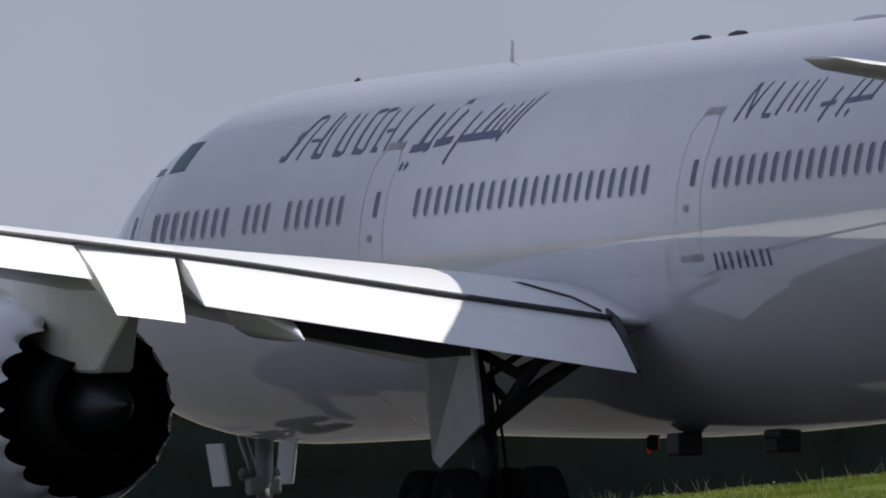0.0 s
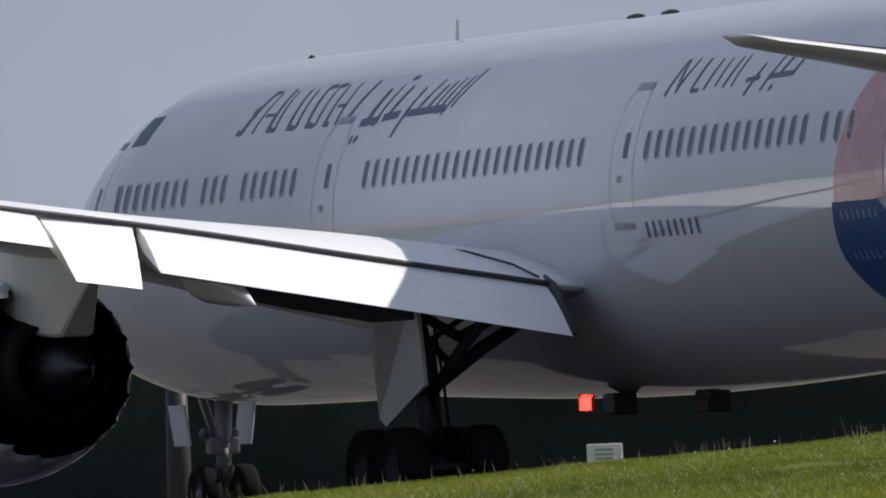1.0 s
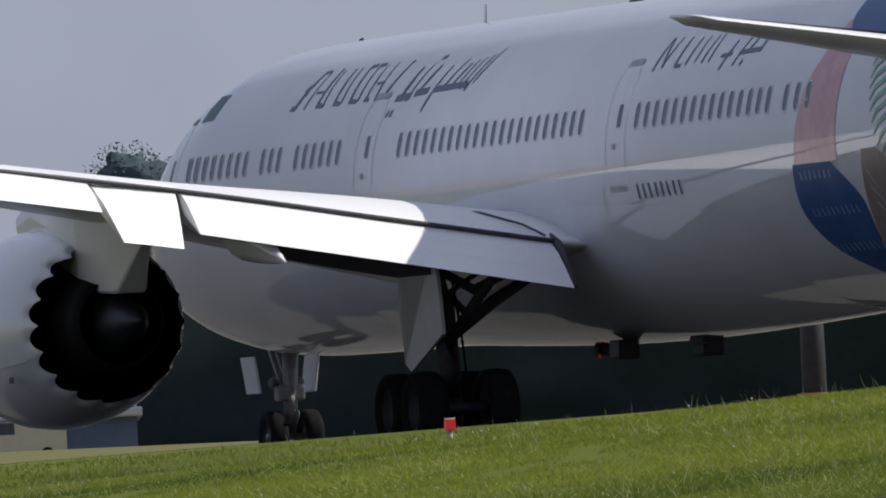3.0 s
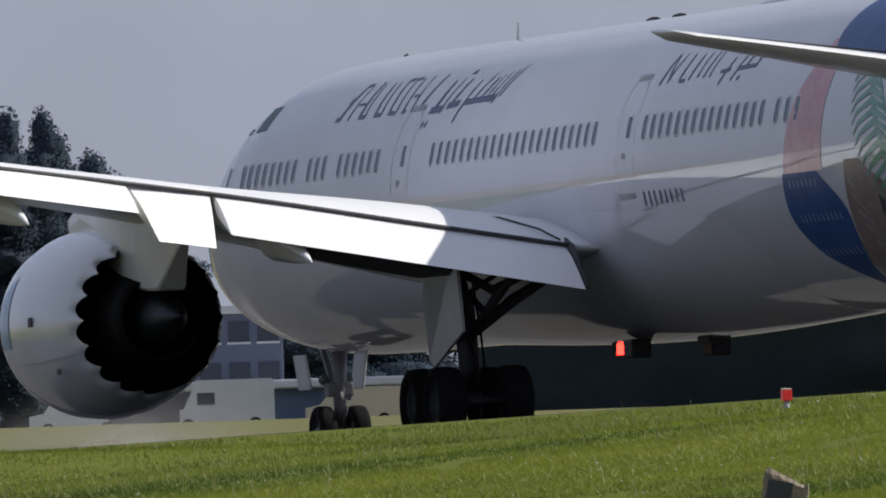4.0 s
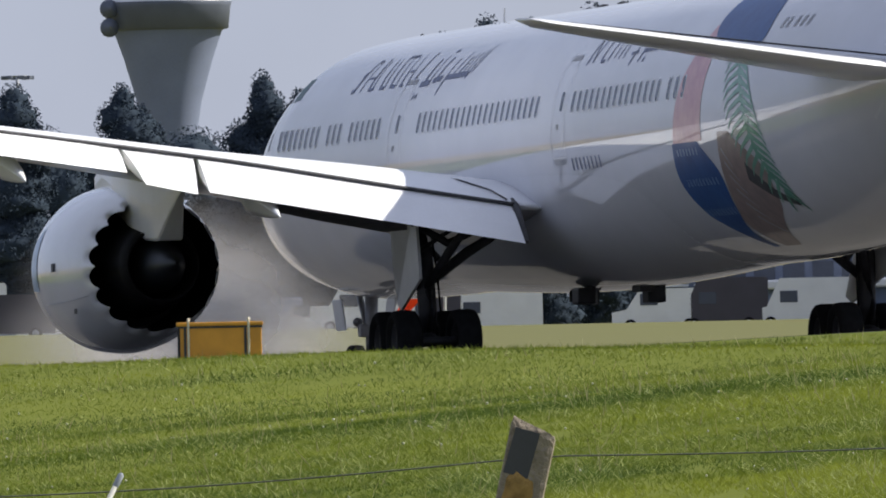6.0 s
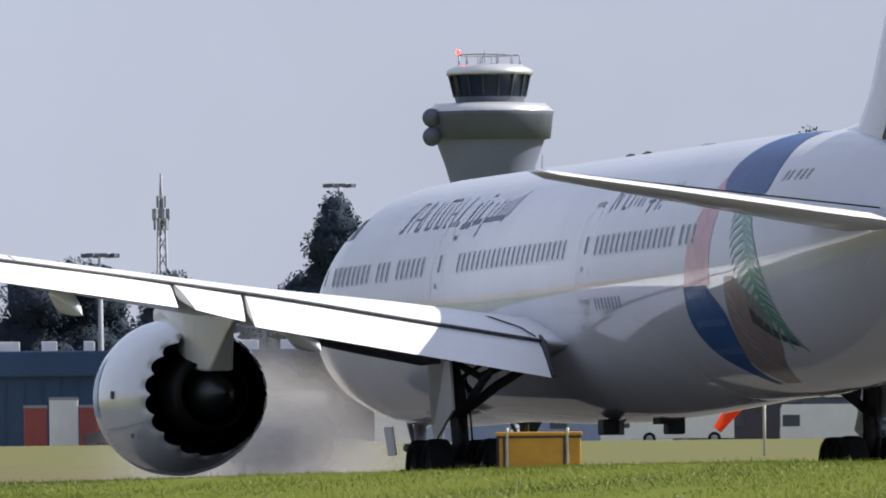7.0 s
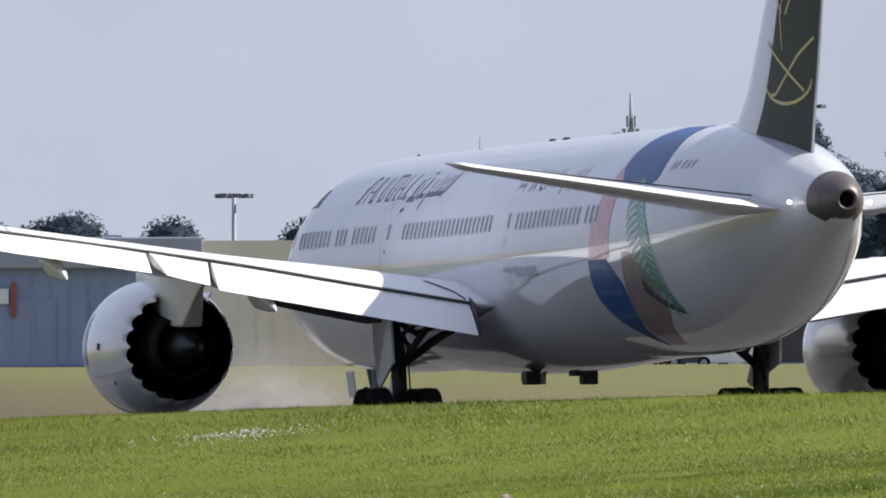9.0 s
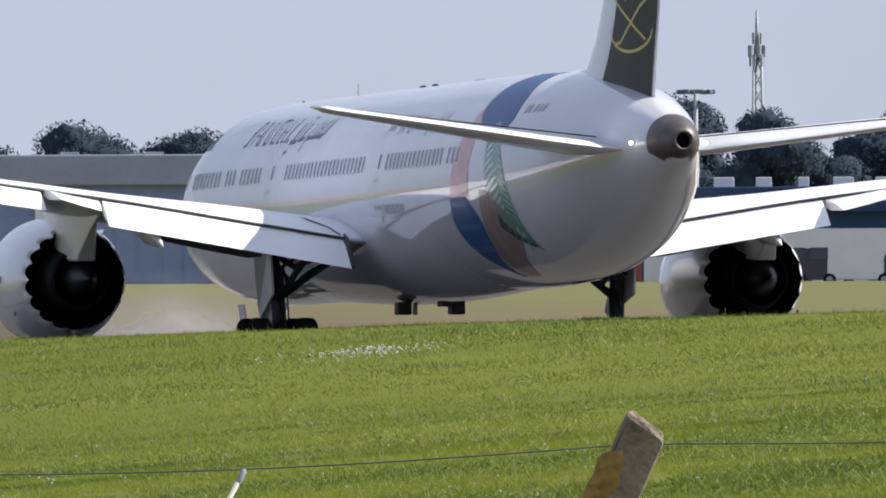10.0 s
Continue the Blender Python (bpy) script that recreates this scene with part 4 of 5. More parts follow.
def livery(plane, side):
    """Painted lettering strokes and coloured ribbons, which follow the skin."""
    def glyph(x, z0, z1, lean, w0, w1):
        return stroke([(x, z0), (x + lean, z1)], w0, w1)
    # large title: eighteen thin slanted strokes with heavier feet, and a joining bar
    strips = []
    for x, z0, z1, lean, w in ((16.75, 6.56, 7.22, -0.35, 0.13), (16.1, 6.52, 7.2, -0.1, 0.07), (15.3, 6.55, 7.25, 0.1, 0.12), (14.9, 6.52, 7.2, 0.25, 0.07), (14.2, 6.55, 7.2, 0.25, 0.10),
                               (13.75, 6.55, 7.2, 0.3, 0.07), (13.2, 6.55, 7.2, 0.3, 0.10), (12.7, 6.55, 7.2, 0.25, 0.07), (12.2, 6.55, 7.2, 0.2, 0.08), (11.6, 6.52, 7.22, 0.2, 0.07), (11.1, 6.55, 7.22, -0.3, 0.12)):
        strips.append(glyph(x, z0, z1, lean, w * 1.3, w * 0.7))
    strips += [stroke([(x, 6.57), (x - w, 6.54)], 0.11, 0.07, 3) for x, w in ((17.0, 0.3), (15.35, 0.45), (14.25, 0.45), (13.25, 0.5), (12.3, 0.3))]
    strips += [stroke([(x, 7.2), (x - w, 7.22)], 0.07, 0.05, 3) for x, w in ((16.45, 0.35), (13.5, 0.4), (12.95, 0.35))]
    strips += [stroke([(12.1, 6.85), (11.65, 6.85)], 0.05, 0.05, 2), stroke([(15.9, 6.82), (15.45, 6.82)], 0.05, 0.05, 2), stroke([(16.75, 6.95), (16.5, 6.8)], 0.16, 0.05, 3)]
    decal("title_stroke", strips, NAVY, plane, "dark navy slanted brush strokes of a painted title", side)
    strips = []
    for x, z0, z1, lean, w in ((9.9, 6.45, 7.05, -0.2, 0.16), (9.45, 6.42, 7.1, -0.3, 0.07), (8.9, 6.55, 7.05, -0.35, 0.12), (8.2, 6.2, 7.0, -0.45, 0.09), (7.5, 6.55, 7.1, -0.5, 0.07), (7.0, 6.55, 7.0, -0.4, 0.09),
                               (6.6, 6.55, 7.05, -0.35, 0.06), (6.3, 6.52, 7.08, -0.4, 0.06), (6.0, 6.48, 7.12, -0.5, 0.07), (5.65, 6.6, 7.2, -0.5, 0.06)):
        strips.append(glyph(x, z0, z1, lean, w * 1.2, w * 0.8))
    strips += [stroke([(10.2, 6.5), (9.3, 6.52)], 0.13), stroke([(9.1, 6.55), (8.3, 6.58)], 0.13), stroke([(7.9, 6.58), (6.0, 6.6)], 0.12), stroke([(10.35, 6.18), (10.25, 6.28)], 0.1), stroke([(10.1, 6.18), (10.0, 6.28)], 0.1),
               stroke([(9.0, 7.18), (8.75, 7.2)], 0.07)]
    decal("script_stroke", strips, NAVY, plane, "dark navy flowing brush strokes with a joining bar", side)
    strips = []
    for x, z0, z1, lean, w in ((-5.3, 6.38, 6.95, -0.2, 0.08), (-5.8, 6.42, 6.95, 0.25, 0.07), (-5.75, 6.42, 6.95, -0.3, 0.06), (-6.5, 6.42, 6.93, -0.1, 0.09), (-7.1, 6.42, 6.9, -0.15, 0.08), (-7.6, 6.45, 6.9, -0.1, 0.06),
                               (-8.0, 6.42, 6.9, -0.2, 0.07), (-8.4, 6.42, 6.92, -0.1, 0.06), (-9.2, 6.25, 6.75, -0.35, 0.07), (-9.9, 6.3, 6.85, -0.4, 0.06), (-10.5, 6.55, 6.88, -0.3, 0.06), (-11.1, 6.5, 6.9, -0.3, 0.07)):
        strips.append(glyph(x, z0, z1, lean, w * 1.2, w * 0.8))
    strips += [stroke([(-9.0, 6.5), (-9.6, 6.52)], 0.07), stroke([(-10.0, 6.52), (-11.2, 6.54)], 0.08), stroke([(-10.3, 6.3), (-10.4, 6.38)], 0.08), stroke([(-6.5, 6.42), (-6.85, 6.42)], 0.07)]
    decal("rear_title_stroke", strips, NAVY, plane, "dark navy slanted brush strokes of a second title", side)
    strips = [glyph(-5.15 - 0.34 * k, 4.16, 4.42, 0.02 * (k % 3), 0.11, 0.11) for k in range(8)]
    decal("small_title_bar", strips, NAVY, plane, "small dark bars of lettering", side)
    decal("flag", [[((23.3, 6.53), (22.2, 6.55)), ((23.4, 6.78), (22.2, 6.8)), ((23.4, 7.02), (22.2, 7.03))]], FLAGGREEN, plane, "small green painted flag", side)
    # ribbons round the rear fuselage
    zs = np.linspace(4.45, 6.85, 12)
    l, r = curve_through([4.4, 5.7, 6.5, 6.95], [-13.9, -14.45, -15.1, -15.35]), curve_through([4.4, 5.7, 6.5, 6.95], [-16.1, -16.25, -16.3, -15.6])
    decal("pink_ribbon", [bezier_z(l, r, zs)], PINK, plane, "faded pink painted ribbon", side)
    zs = np.linspace(6.3, 7.8, 16)
    l, r = curve_through([6.2, 6.46, 7.0, 7.46, 7.85], [-17.2, -16.1, -15.33, -15.2, -15.5]), curve_through([6.2, 6.46, 7.0, 7.46, 7.85], [-18.8, -19.4, -19.1, -18.4, -17.4])
    decal("blue_ribbon", [bezier_z(l, r, zs)], BLUE, plane, "deep blue painted ribbon", side, 0.011)
    zs = np.linspace(2.25, 4.45, 16)
    l, r = curve_through([2.2, 2.5, 3.05, 3.7, 4.5], [-15.7, -15.1, -14.0, -13.6, -13.85]), curve_through([2.2, 2.5, 3.05, 3.7, 4.5], [-16.0, -15.8, -16.4, -16.75, -15.7])
    decal("blue_ribbon", [bezier_z(l, r, zs)], BLUE, plane, "deep blue painted ribbon with pale bead rows", side, 0.010)
    beads = []
    for z in (4.25, 3.62, 3.0):
        beads += [stroke([(x, z - 0.07), (x, z + 0.07)], 0.07, 0.04, 2) for x in np.arange(-15.6 if z > 4 else -16.3, -14.1, 0.24)]
    decal("bead", beads, PALEBLUE, plane, "pale blue painted beads", side, 0.014)
    zs = np.linspace(2.25, 4.6, 14)
    l, r = curve_through([2.2, 2.7, 3.1, 3.7, 4.6], [-16.3, -16.05, -16.5, -16.9, -17.3]), curve_through([2.2, 2.7, 3.1, 3.7, 4.6], [-17.1, -18.4, -19.3, -19.6, -18.0])
    decal("brown_ribbon", [bezier_z(l, r, zs)], BROWN, plane, "brown feathered painted ribbon", side, 0.009)
    barbs = [stroke([(-17.25 + 0.02 * k - 0.1, 4.25 - 0.28 * k), (-17.75 - 0.04 * k, 3.85 - 0.28 * k)], 0.06, 0.02, 3) for k in range(6)]
    decal("feather_stroke", barbs, SEAMGREY, plane, "grey straight diagonal barbs", side, 0.013)
    fr = []
    for k in range(17):
        u = k / 16
        xc, zc = -18.2 - 1.75 * u ** 0.9, 6.4 - 3.1 * u
        for s in (-1, 1):
            ln = 0.35 + 0.6 * math.sin(math.pi * min(1, u * 0.85 + 0.15))
            fr.append(stroke([(xc, zc), (xc + s * ln * 0.75, zc - 0.18 - 0.1 * u), (xc + s * ln, zc - 0.42)], 0.13, 0.03, 3))
    fr.append(stroke([(-18.15, 6.4), (-19.0, 5.2), (-19.95, 3.1)], 0.1, 0.16, 4))
    decal("palm_frond", fr, PALM, plane, "dark green painted palm fronds", side, 0.012)
    decal("dark_feather", [stroke([(-18.5, 3.75), (-19.3, 3.3), (-20.1, 3.02)], 0.42, 0.1, 4)], SEAM, plane, "dark feather tip", side, 0.011)
    decal("registration_bar", [stroke([(x, 6.63), (x, 6.85)], 0.15, 0.15, 2) for x in (-20.0, -20.3, -20.75, -21.1, -21.45)], SEAMGREY, plane, "grey registration bars", side)


PLANE = airliner()


# ---------------------------------------------------------------- field things
def ochre_box():
    p = spot(-13.345, 264)
    t = thing("equipment_box", "ochre equipment box with pale straps standing in grass", "box", Matrix.Translation(p) @ pose(0, 0, 0, 0, 0, -13.3))
    part("cabinet_body", box("cabinet_body", (0.8, 1.22, 0.54), (0, 0, 0.21), BOXPAINT, 0.02), t)
    part("lid", box("lid", (0.86, 1.27, 0.06), (0, 0, 0.50), BOXPAINT, 0.02), t)
    part("rim_seam", box("rim_seam", (0.83, 1.24, 0.03), (0, 0, 0.455), SEAM, 0.004), t)
    for y in (0.46, -0.42):
        part("strap", box("strap", (0.84, 0.035, 0.56), (-0.015, y, 0.26), BOXSTRAP, 0.008), t, "pale metal strap")
        # dark bar beside each strap, painted in as its cast shadow
        part("strap_shadow", box("strap_shadow", (0.83, 0.035, 0.44), (-0.008, y + 0.05, 0.22), SEAM, 0.006), t)
        part("pin", tube("pin", [(-0.38, y, 0.51), (-0.38, y, 0.59)], 0.02, BOXSTRAP, 8), t)
    part("corner_post", box("corner_post", (0.05, 0.04, 0.52), (-0.39, 0.60, 0.21), DARKSTEEL, 0.006), t)


def field_sign():
    p = spot(-19.5, 182) + Vector((0, 0, 0.09))
    t = thing("marker_sign", "small white marker sign with grey bars in grass", "sign", Matrix.Translation(p) @ pose(0, 0, 0, 0, 0, -19.5))
    part("panel", box("panel", (0.12, 0.36, 0.26), (0, 0, 0.20), SIGNWHITE, 0.015), t)
    for k, w in enumerate((0.18, 0.2, 0.18)):
        part("text_bar", box("text_bar", (0.008, w, 0.022), (-0.062, 0.01, 0.27 - 0.045 * k), SIGNGREY, 0.002), t)
    for y in (-0.12, 0.12):
        part("leg", tube("leg", [(0, y, -0.25), (0, y, 0.16)], 0.018, GALV, 8), t)


def edge_light():
    p = spot(-16.99, 209) + Vector((0, 0, 0.13))
    t = thing("edge_light", "small square red marker light on a stub in grass", "light", Matrix.Translation(p))
    part("stub", tube("stub", [(0, 0, -0.3), (0, 0, 0.12)], 0.03, GALV, 10), t)
    part("lens", box("lens", (0.11, 0.11, 0.125), (0, 0, 0.165), material("red_lens", (0.62, 0.03, 0.03), 0.35, emit=(1, 0.03, 0.03), strength=0.12), 0.012), t, "square red lens block")
    part("cap", box("cap", (0.105, 0.105, 0.016), (0, 0, 0.238), SIGNWHITE, 0.005), t, "pale cap")


def fence():
    centre = radians(-14.36)
    for az, top, lean in ((-9.2, 0.10, 12), (-11.79, 0.155, 24), (-14.33, 0.28, 13), (-16.98, 0.367, 8), (-19.72, 0.565, 14)):
        d = 50.0
        g = spot(az, d)
        h = lift(d, top) - g.z
        t = thing("fence_post", "leaning weathered wooden fence post with orange lichen", "fence post", Matrix.Translation(g) @ pose(0, 0, 0, 0, 0, az) @ pose(0, h * math.tan(radians(lean)), 0, lean, 0, 0), "fence posts")
        h = h / math.cos(radians(lean))
        bm = box_geo((0.13, 0.13, h + 0.25), (0, 0, (h - 0.25) / 2 + 0.02), 0.016)
        for v in bm.verts:
            if v.co.z > h * 0.9:
                v.co.z += v.co.y * 0.25 + random.uniform(-0.012, 0.012)
            v.co.x += 0.012 * noise.noise((az, v.co.z * 3, 0))
        part("post", bm_mesh("post", bm, WOOD), t)
        for k in range(10):
            bm = bmesh.new()
            bmesh.ops.create_icosphere(bm, subdivisions=2, radius=0.018 + 0.026 * random.random())
            bmesh.ops.scale(bm, vec=(0.2, 1, 1.5), verts=bm.verts)
            for v in bm.verts:
                v.co *= 1 + 0.3 * noise.noise(v.co * 40 + Vector((k, 0, 0)))
            part("lichen_patch", bm_mesh("lichen_patch", bm, LICHEN, True), t, "orange lichen", pose(-0.064, random.uniform(0.0, 0.05), h - 0.12 - 0.045 * k))
        part("dark_patch", box("dark_patch", (0.004, 0.07, 0.13), (-0.066, 0.02, h - 0.055), SEAM, 0.0, (4, 0, 0)), t, "dark patch near the top")
    for az, top, d in ((-10.52, 0.03, 50.0), (-13.02, 0.175, 50.0), (-15.7, 0.2, 50.0)):
        g = spot(az, d)
        h = lift(d, top) - g.z
        t = thing("fence_stake", "thin pale leaning metal fence stake", "stake", Matrix.Translation(g) @ pose(0, 0, 0, 0, 0, az) @ pose(0, h * math.tan(radians(28)), 0, 28, 0, 0), "fence stakes")
        h = h / math.cos(radians(28))
        part("shaft", tube("shaft", [(0, 0, -0.2), (0, 0, h)], 0.007, STAKE, 8), t)
        part("cap", lathe("cap", [(h - 0.03, 0.009), (h + 0.006, 0.009), (h + 0.012, 0.002)], GALV, 10, "z"), t)
    for k, drop in enumerate((0.06, 0.33, 0.62)):
        pts = []
        for az in np.linspace(-21, -8.5, 60):
            top = np.interp(-az, [9.2, 11.77, 14.33, 16.98, 19.72], [0.10, 0.186, 0.28, 0.367, 0.565])
            sag = 0.03 * abs(math.sin((az + 11.77) / 2.6 * math.pi))
            pts.append(spot(az, 50.07, lift(50.07, top) - drop - sag))
        w = new("fence_wire", tube("fence_wire", pts, 0.0022, WIRE, 5))
        tagged(w, "thin sagging steel fence wire between posts", "wire", "fence wires")


def marker_post():
    p = spot(-18.15, 420)
    t = thing("marker_post", "dark grey marker post with a red and white collar", "post", Matrix.Translation(p))
    part("column", tube("column", [(0, 0, -0.2), (0, 0, 3.4), (0, 0, 5.2)], [0.30, 0.28, 0.24], DARKSTEEL, 18), t)
    part("white_collar", lathe("white_collar", [(1.55, 0.36), (1.6, 0.5), (1.95, 0.48), (2.0, 0.34)], SIGNWHITE, 20, "z"), t)
    part("red_collar", lathe("red_collar", [(2.0, 0.36), (2.02, 0.44), (2.2, 0.42), (2.22, 0.32)], REDPAINT, 20, "z"), t)


marker_post()
ochre_box()
field_sign()
edge_light()
fence()


def grass_sheet(name, count, label, mat, tall, wide, near, far, power=1.0, seed=3, lean=0.5, clump=-0.75):
    """Single blades in one mesh over the bank in the camera's wedge."""
    rs = np.random.RandomState(seed)
    az = np.radians(rs.uniform(-22.4, -9.0, count))
    crest = (EYE.y - 24.0) / np.sin(-az)
    u = rs.rand(count) ** power
    d = 1 / (1 / near + (1 / np.minimum(crest, far) - 1 / near) * u)
    x, y = d * np.cos(az), EYE.y + d * np.sin(az)
    patch = np.array([noise.noise((a * 0.09, b * 0.55, 7.0)) + 0.6 * noise.noise((a * 0.3, b * 1.9, 2.0)) for a, b in zip(d, az * 200)])
    keep = patch > clump + rs.rand(count) * 0.3
    x, y, patch, d = x[keep], y[keep], patch[keep], d[keep]
    n = len(x)
    z = np.array([height(a, b) for a, b in zip(x, y)])
    h = tall * (0.8 + 0.4 * rs.rand(n)) * (1 + 0.6 * np.clip(patch, -0.6, 0.9))
    w = wide * (0.6 + 0.8 * rs.rand(n)) * (d / 180) ** 0.6
    lx, ly = rs.normal(0, lean, n) * h, (rs.normal(0.12, lean, n)) * h
    ex, ey = np.full(n, 0.25), np.full(n, 0.97)
    v = np.empty((n, 3, 3))
    v[:, 0] = np.stack([x - ex * w / 2, y - ey * w / 2, z - 0.01], 1)
    v[:, 1] = np.stack([x + ex * w / 2, y + ey * w / 2, z - 0.01], 1)
    v[:, 2] = np.stack([x + lx, y + ly, z + h], 1)
    me = bpy.data.meshes.new(name)
    me.vertices.add(n * 3)
    me.vertices.foreach_set("co", v.reshape(-1))
    me.loops.add(n * 3)
    me.loops.foreach_set("vertex_index", np.arange(n * 3))
    me.polygons.add(n)
    me.polygons.foreach_set("loop_start", np.arange(0, n * 3, 3))
    me.materials.append(mat)
    me.update(calc_edges=True)
    me.validate()
    return tagged(new(name, me), label, "grass", kind="stuff")


grass_sheet("grass", 950000, "short green sunlit grass on the bank", GRASS, 0.034, 0.010, 92, 400, 1.0, 3, 1.3)
grass_sheet("grass_fringe", 40000, "taller grass blades along the crest of the bank", GRASS, 0.075, 0.010, 150, 400, 0.2, 5)
grass_sheet("glint_grass", 110000, "curled blades coloured pale for sun glints in the turf", PALEBLADE, 0.042, 0.012, 92, 400, 0.9, 11, 1.6, -0.15)
grass_sheet("seed_heads", 3000, "thin pale dry grass stalks in the turf", SEED, 0.16, 0.007, 100, 400, 0.6, 9, 0.35)


def clover():
    rs = np.random.RandomState(4)
    verts, faces = [], []
    ball = bmesh.new()
    bmesh.ops.create_icosphere(ball, subdivisions=1, radius=1.0)
    bv, bf = [v.co.copy() for v in ball.verts], [[v.index for v in f.verts] for f in ball.faces]
    ball.free()
    for k in range(650):
        if k < 190:
            az, d = rs.normal(-10.92, 0.13), rs.normal(262, 3)
        else:
            az, d = rs.uniform(-22, -9.2), 1 / rs.uniform(1 / 240.0, 1 / 110.0)
        p = spot(az, d)
        r = rs.uniform(0.008, 0.016) * d / 200
        base = len(verts)
        verts += [p + Vector((0, 0, 0.03 * d / 200 + 0.03)) + v * r for v in bv]
        faces += [[base + i for i in f] for f in bf]
    tagged(new("clover_heads", mesh_of("clover_heads", verts, faces, DAISY)), "scattered white clover heads in the turf", "flowers", kind="stuff")


clover()


# ---------------------------------------------------------------- distance
def leaves(rs, blobs, count, size, mat=None, core=0.0):
    """Leaf clumps scattered in a set of ellipsoids (centre, radii)."""
    vol = np.array([r[0] * r[1] * r[2] for _, r in blobs]) ** 0.8
    pick = rs.choice(len(blobs), count, p=vol / vol.sum())
    cen, rad = np.array([b[0] for b in blobs])[pick], np.array([b[1] for b in blobs])[pick]

    def ways():
        v = rs.normal(size=(count, 3))
        return v / np.linalg.norm(v, axis=1)[:, None]
    p = cen + ways() * rs.uniform(0.5, 1.2, (count, 1)) ** 0.5 * rad
    a, b = ways() * rs.uniform(0.5, 1.3, (count, 1)) * size / 2, ways() * rs.uniform(0.5, 1.3, (count, 1)) * size / 2
    v = np.stack([p - a, p + b, p + a], 1).reshape(-1, 3)
    f = np.arange(count * 3).reshape(-1, 3)
    if core:
        # lumpy inner masses of foliage, one to a bough
        ball = bmesh.new()
        bmesh.ops.create_icosphere(ball, subdivisions=3, radius=1.0)
        bv, bf = np.array([q.co for q in ball.verts]), np.array([[q.index for q in g.verts] for g in ball.faces])
        ball.free()
        for n, (c, r) in enumerate(blobs):
            bump = np.array([1 + 0.42 * noise.noise((x * 1.9 + 5 * n, y * 1.9, z * 1.9)) + 0.3 * noise.noise((x * 5, y * 5 + 3 * n, z * 5)) for x, y, z in bv])
            f = np.concatenate([f, bf + len(v)])
            v = np.concatenate([v, np.array(c) + bv * bump[:, None] * np.array(r) * core])
    me = bpy.data.meshes.new("crown")
    me.vertices.add(len(v))
    me.vertices.foreach_set("co", v.reshape(-1))
    me.loops.add(len(f) * 3)
    me.loops.foreach_set("vertex_index", f.reshape(-1))
    me.polygons.add(len(f))
    me.polygons.foreach_set("loop_start", np.arange(0, len(f) * 3, 3))
    me.materials.append(mat or LEAF)
    me.update(calc_edges=True)
    me.validate()
    return me


def tree(az, d, top_el, width, kind="round", seed=0, count=2200):
    rs = np.random.RandomState(seed)
    g = spot(az, d)
    h = lift(d, top_el) - g.z
    label = "tall dark poplar tree with a narrow ragged crown" if kind == "poplar" else "dark broad-leaved tree with a rounded ragged crown"
    t = thing("tree", label, "tree", Matrix.Translation(g), "distant trees")
    part("trunk", tube("trunk", [(0, 0, -0.5), (0.1, 0, h * 0.3), (0, 0.1, h * 0.8)], [h * 0.025, h * 0.018, 0.05], BARK, 8), t)
    blobs = []
    n = 15 if kind == "poplar" else 12
    for k in range(n):
        u = (k + 0.5) / n
        if kind == "poplar":
            z, rr = h * (0.08 + 0.86 * u), width / 2 * (0.75 + 0.25 * math.sin(3.1 * u)) * (1 - max(0, (u - 0.78) / 0.27) ** 2)
            blobs.append(((rs.normal(0, rr * 0.3), rs.normal(0, rr * 0.3), z), (rr * rs.uniform(0.8, 1.1), rr * rs.uniform(0.8, 1.15), h * 0.08)))
        else:
            a, rr = rs.uniform(0, 6.28), width / 2 * rs.uniform(0.1, 0.72)
            z = h * rs.uniform(0.3, 0.9)
            rr *= math.sqrt(max(0.1, 1 - ((z / h - 0.45) / 0.55) ** 2))
            blobs.append(((rr * math.cos(a), rr * math.sin(a), z), (width * 0.2, width * 0.2, h * 0.13)))
    for k in range(5):
        b = blobs[(k * 3 + 2) % n][0]
        part("limb", tube("limb", [(0, 0, h * 0.2 + 0.08 * h * k), b], [h * 0.01, 0.03], BARK, 6), t)
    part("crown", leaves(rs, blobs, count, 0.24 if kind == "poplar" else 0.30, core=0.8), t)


k = 0
for az, top, w in ((-13.62, 1.40, 3.0), (-13.78, 1.44, 3.0), (-13.93, 1.52, 2.6), (-14.08, 1.57, 3.6), (-14.23, 1.625, 3.0), (-14.36, 1.61, 3.2), (-14.56, 1.655, 3.8), (-14.68, 1.655, 3.4), (-14.80, 1.51, 4.4), (-14.95, 1.36, 4.4),
                   (-12.70, 1.435, 3.6), (-13.05, 1.43, 3.4), (-13.12, 1.36, 3.6), (-13.5, 1.46, 3.4)):
    k += 1
    tree(az, 1010 + 7 * (k % 5), top, w * 1.22, "poplar", 20 + k, 30000)
for az, top, w in ((-9.7, 1.09, 6), (-10.02, 1.13, 6.5), (-10.18, 1.09, 5), (-10.34, 1.105, 5.5), (-10.6, 1.08, 5), (-11.22, 1.13, 5.5), (-11.41, 1.12, 5), (-11.82, 1.21, 6), (-11.98, 1.18, 6), (-12.2, 1.15, 5), (-12.33, 1.16, 6),
                   (-12.5, 1.15, 6), (-12.64, 1.2, 5), (-12.84, 1.3, 5), (-12.95, 1.24, 5), (-13.3, 1.25, 6), (-13.4, 1.3, 6), (-15.1, 0.98, 6), (-15.35, 0.94, 6), (-15.6, 0.99, 6.5), (-15.85, 1.02, 6)):
    k += 1
    tree(az, 1240 + 11 * (k % 4), top + 0.01, w * 2.1, "round", 60 + k, 22000)


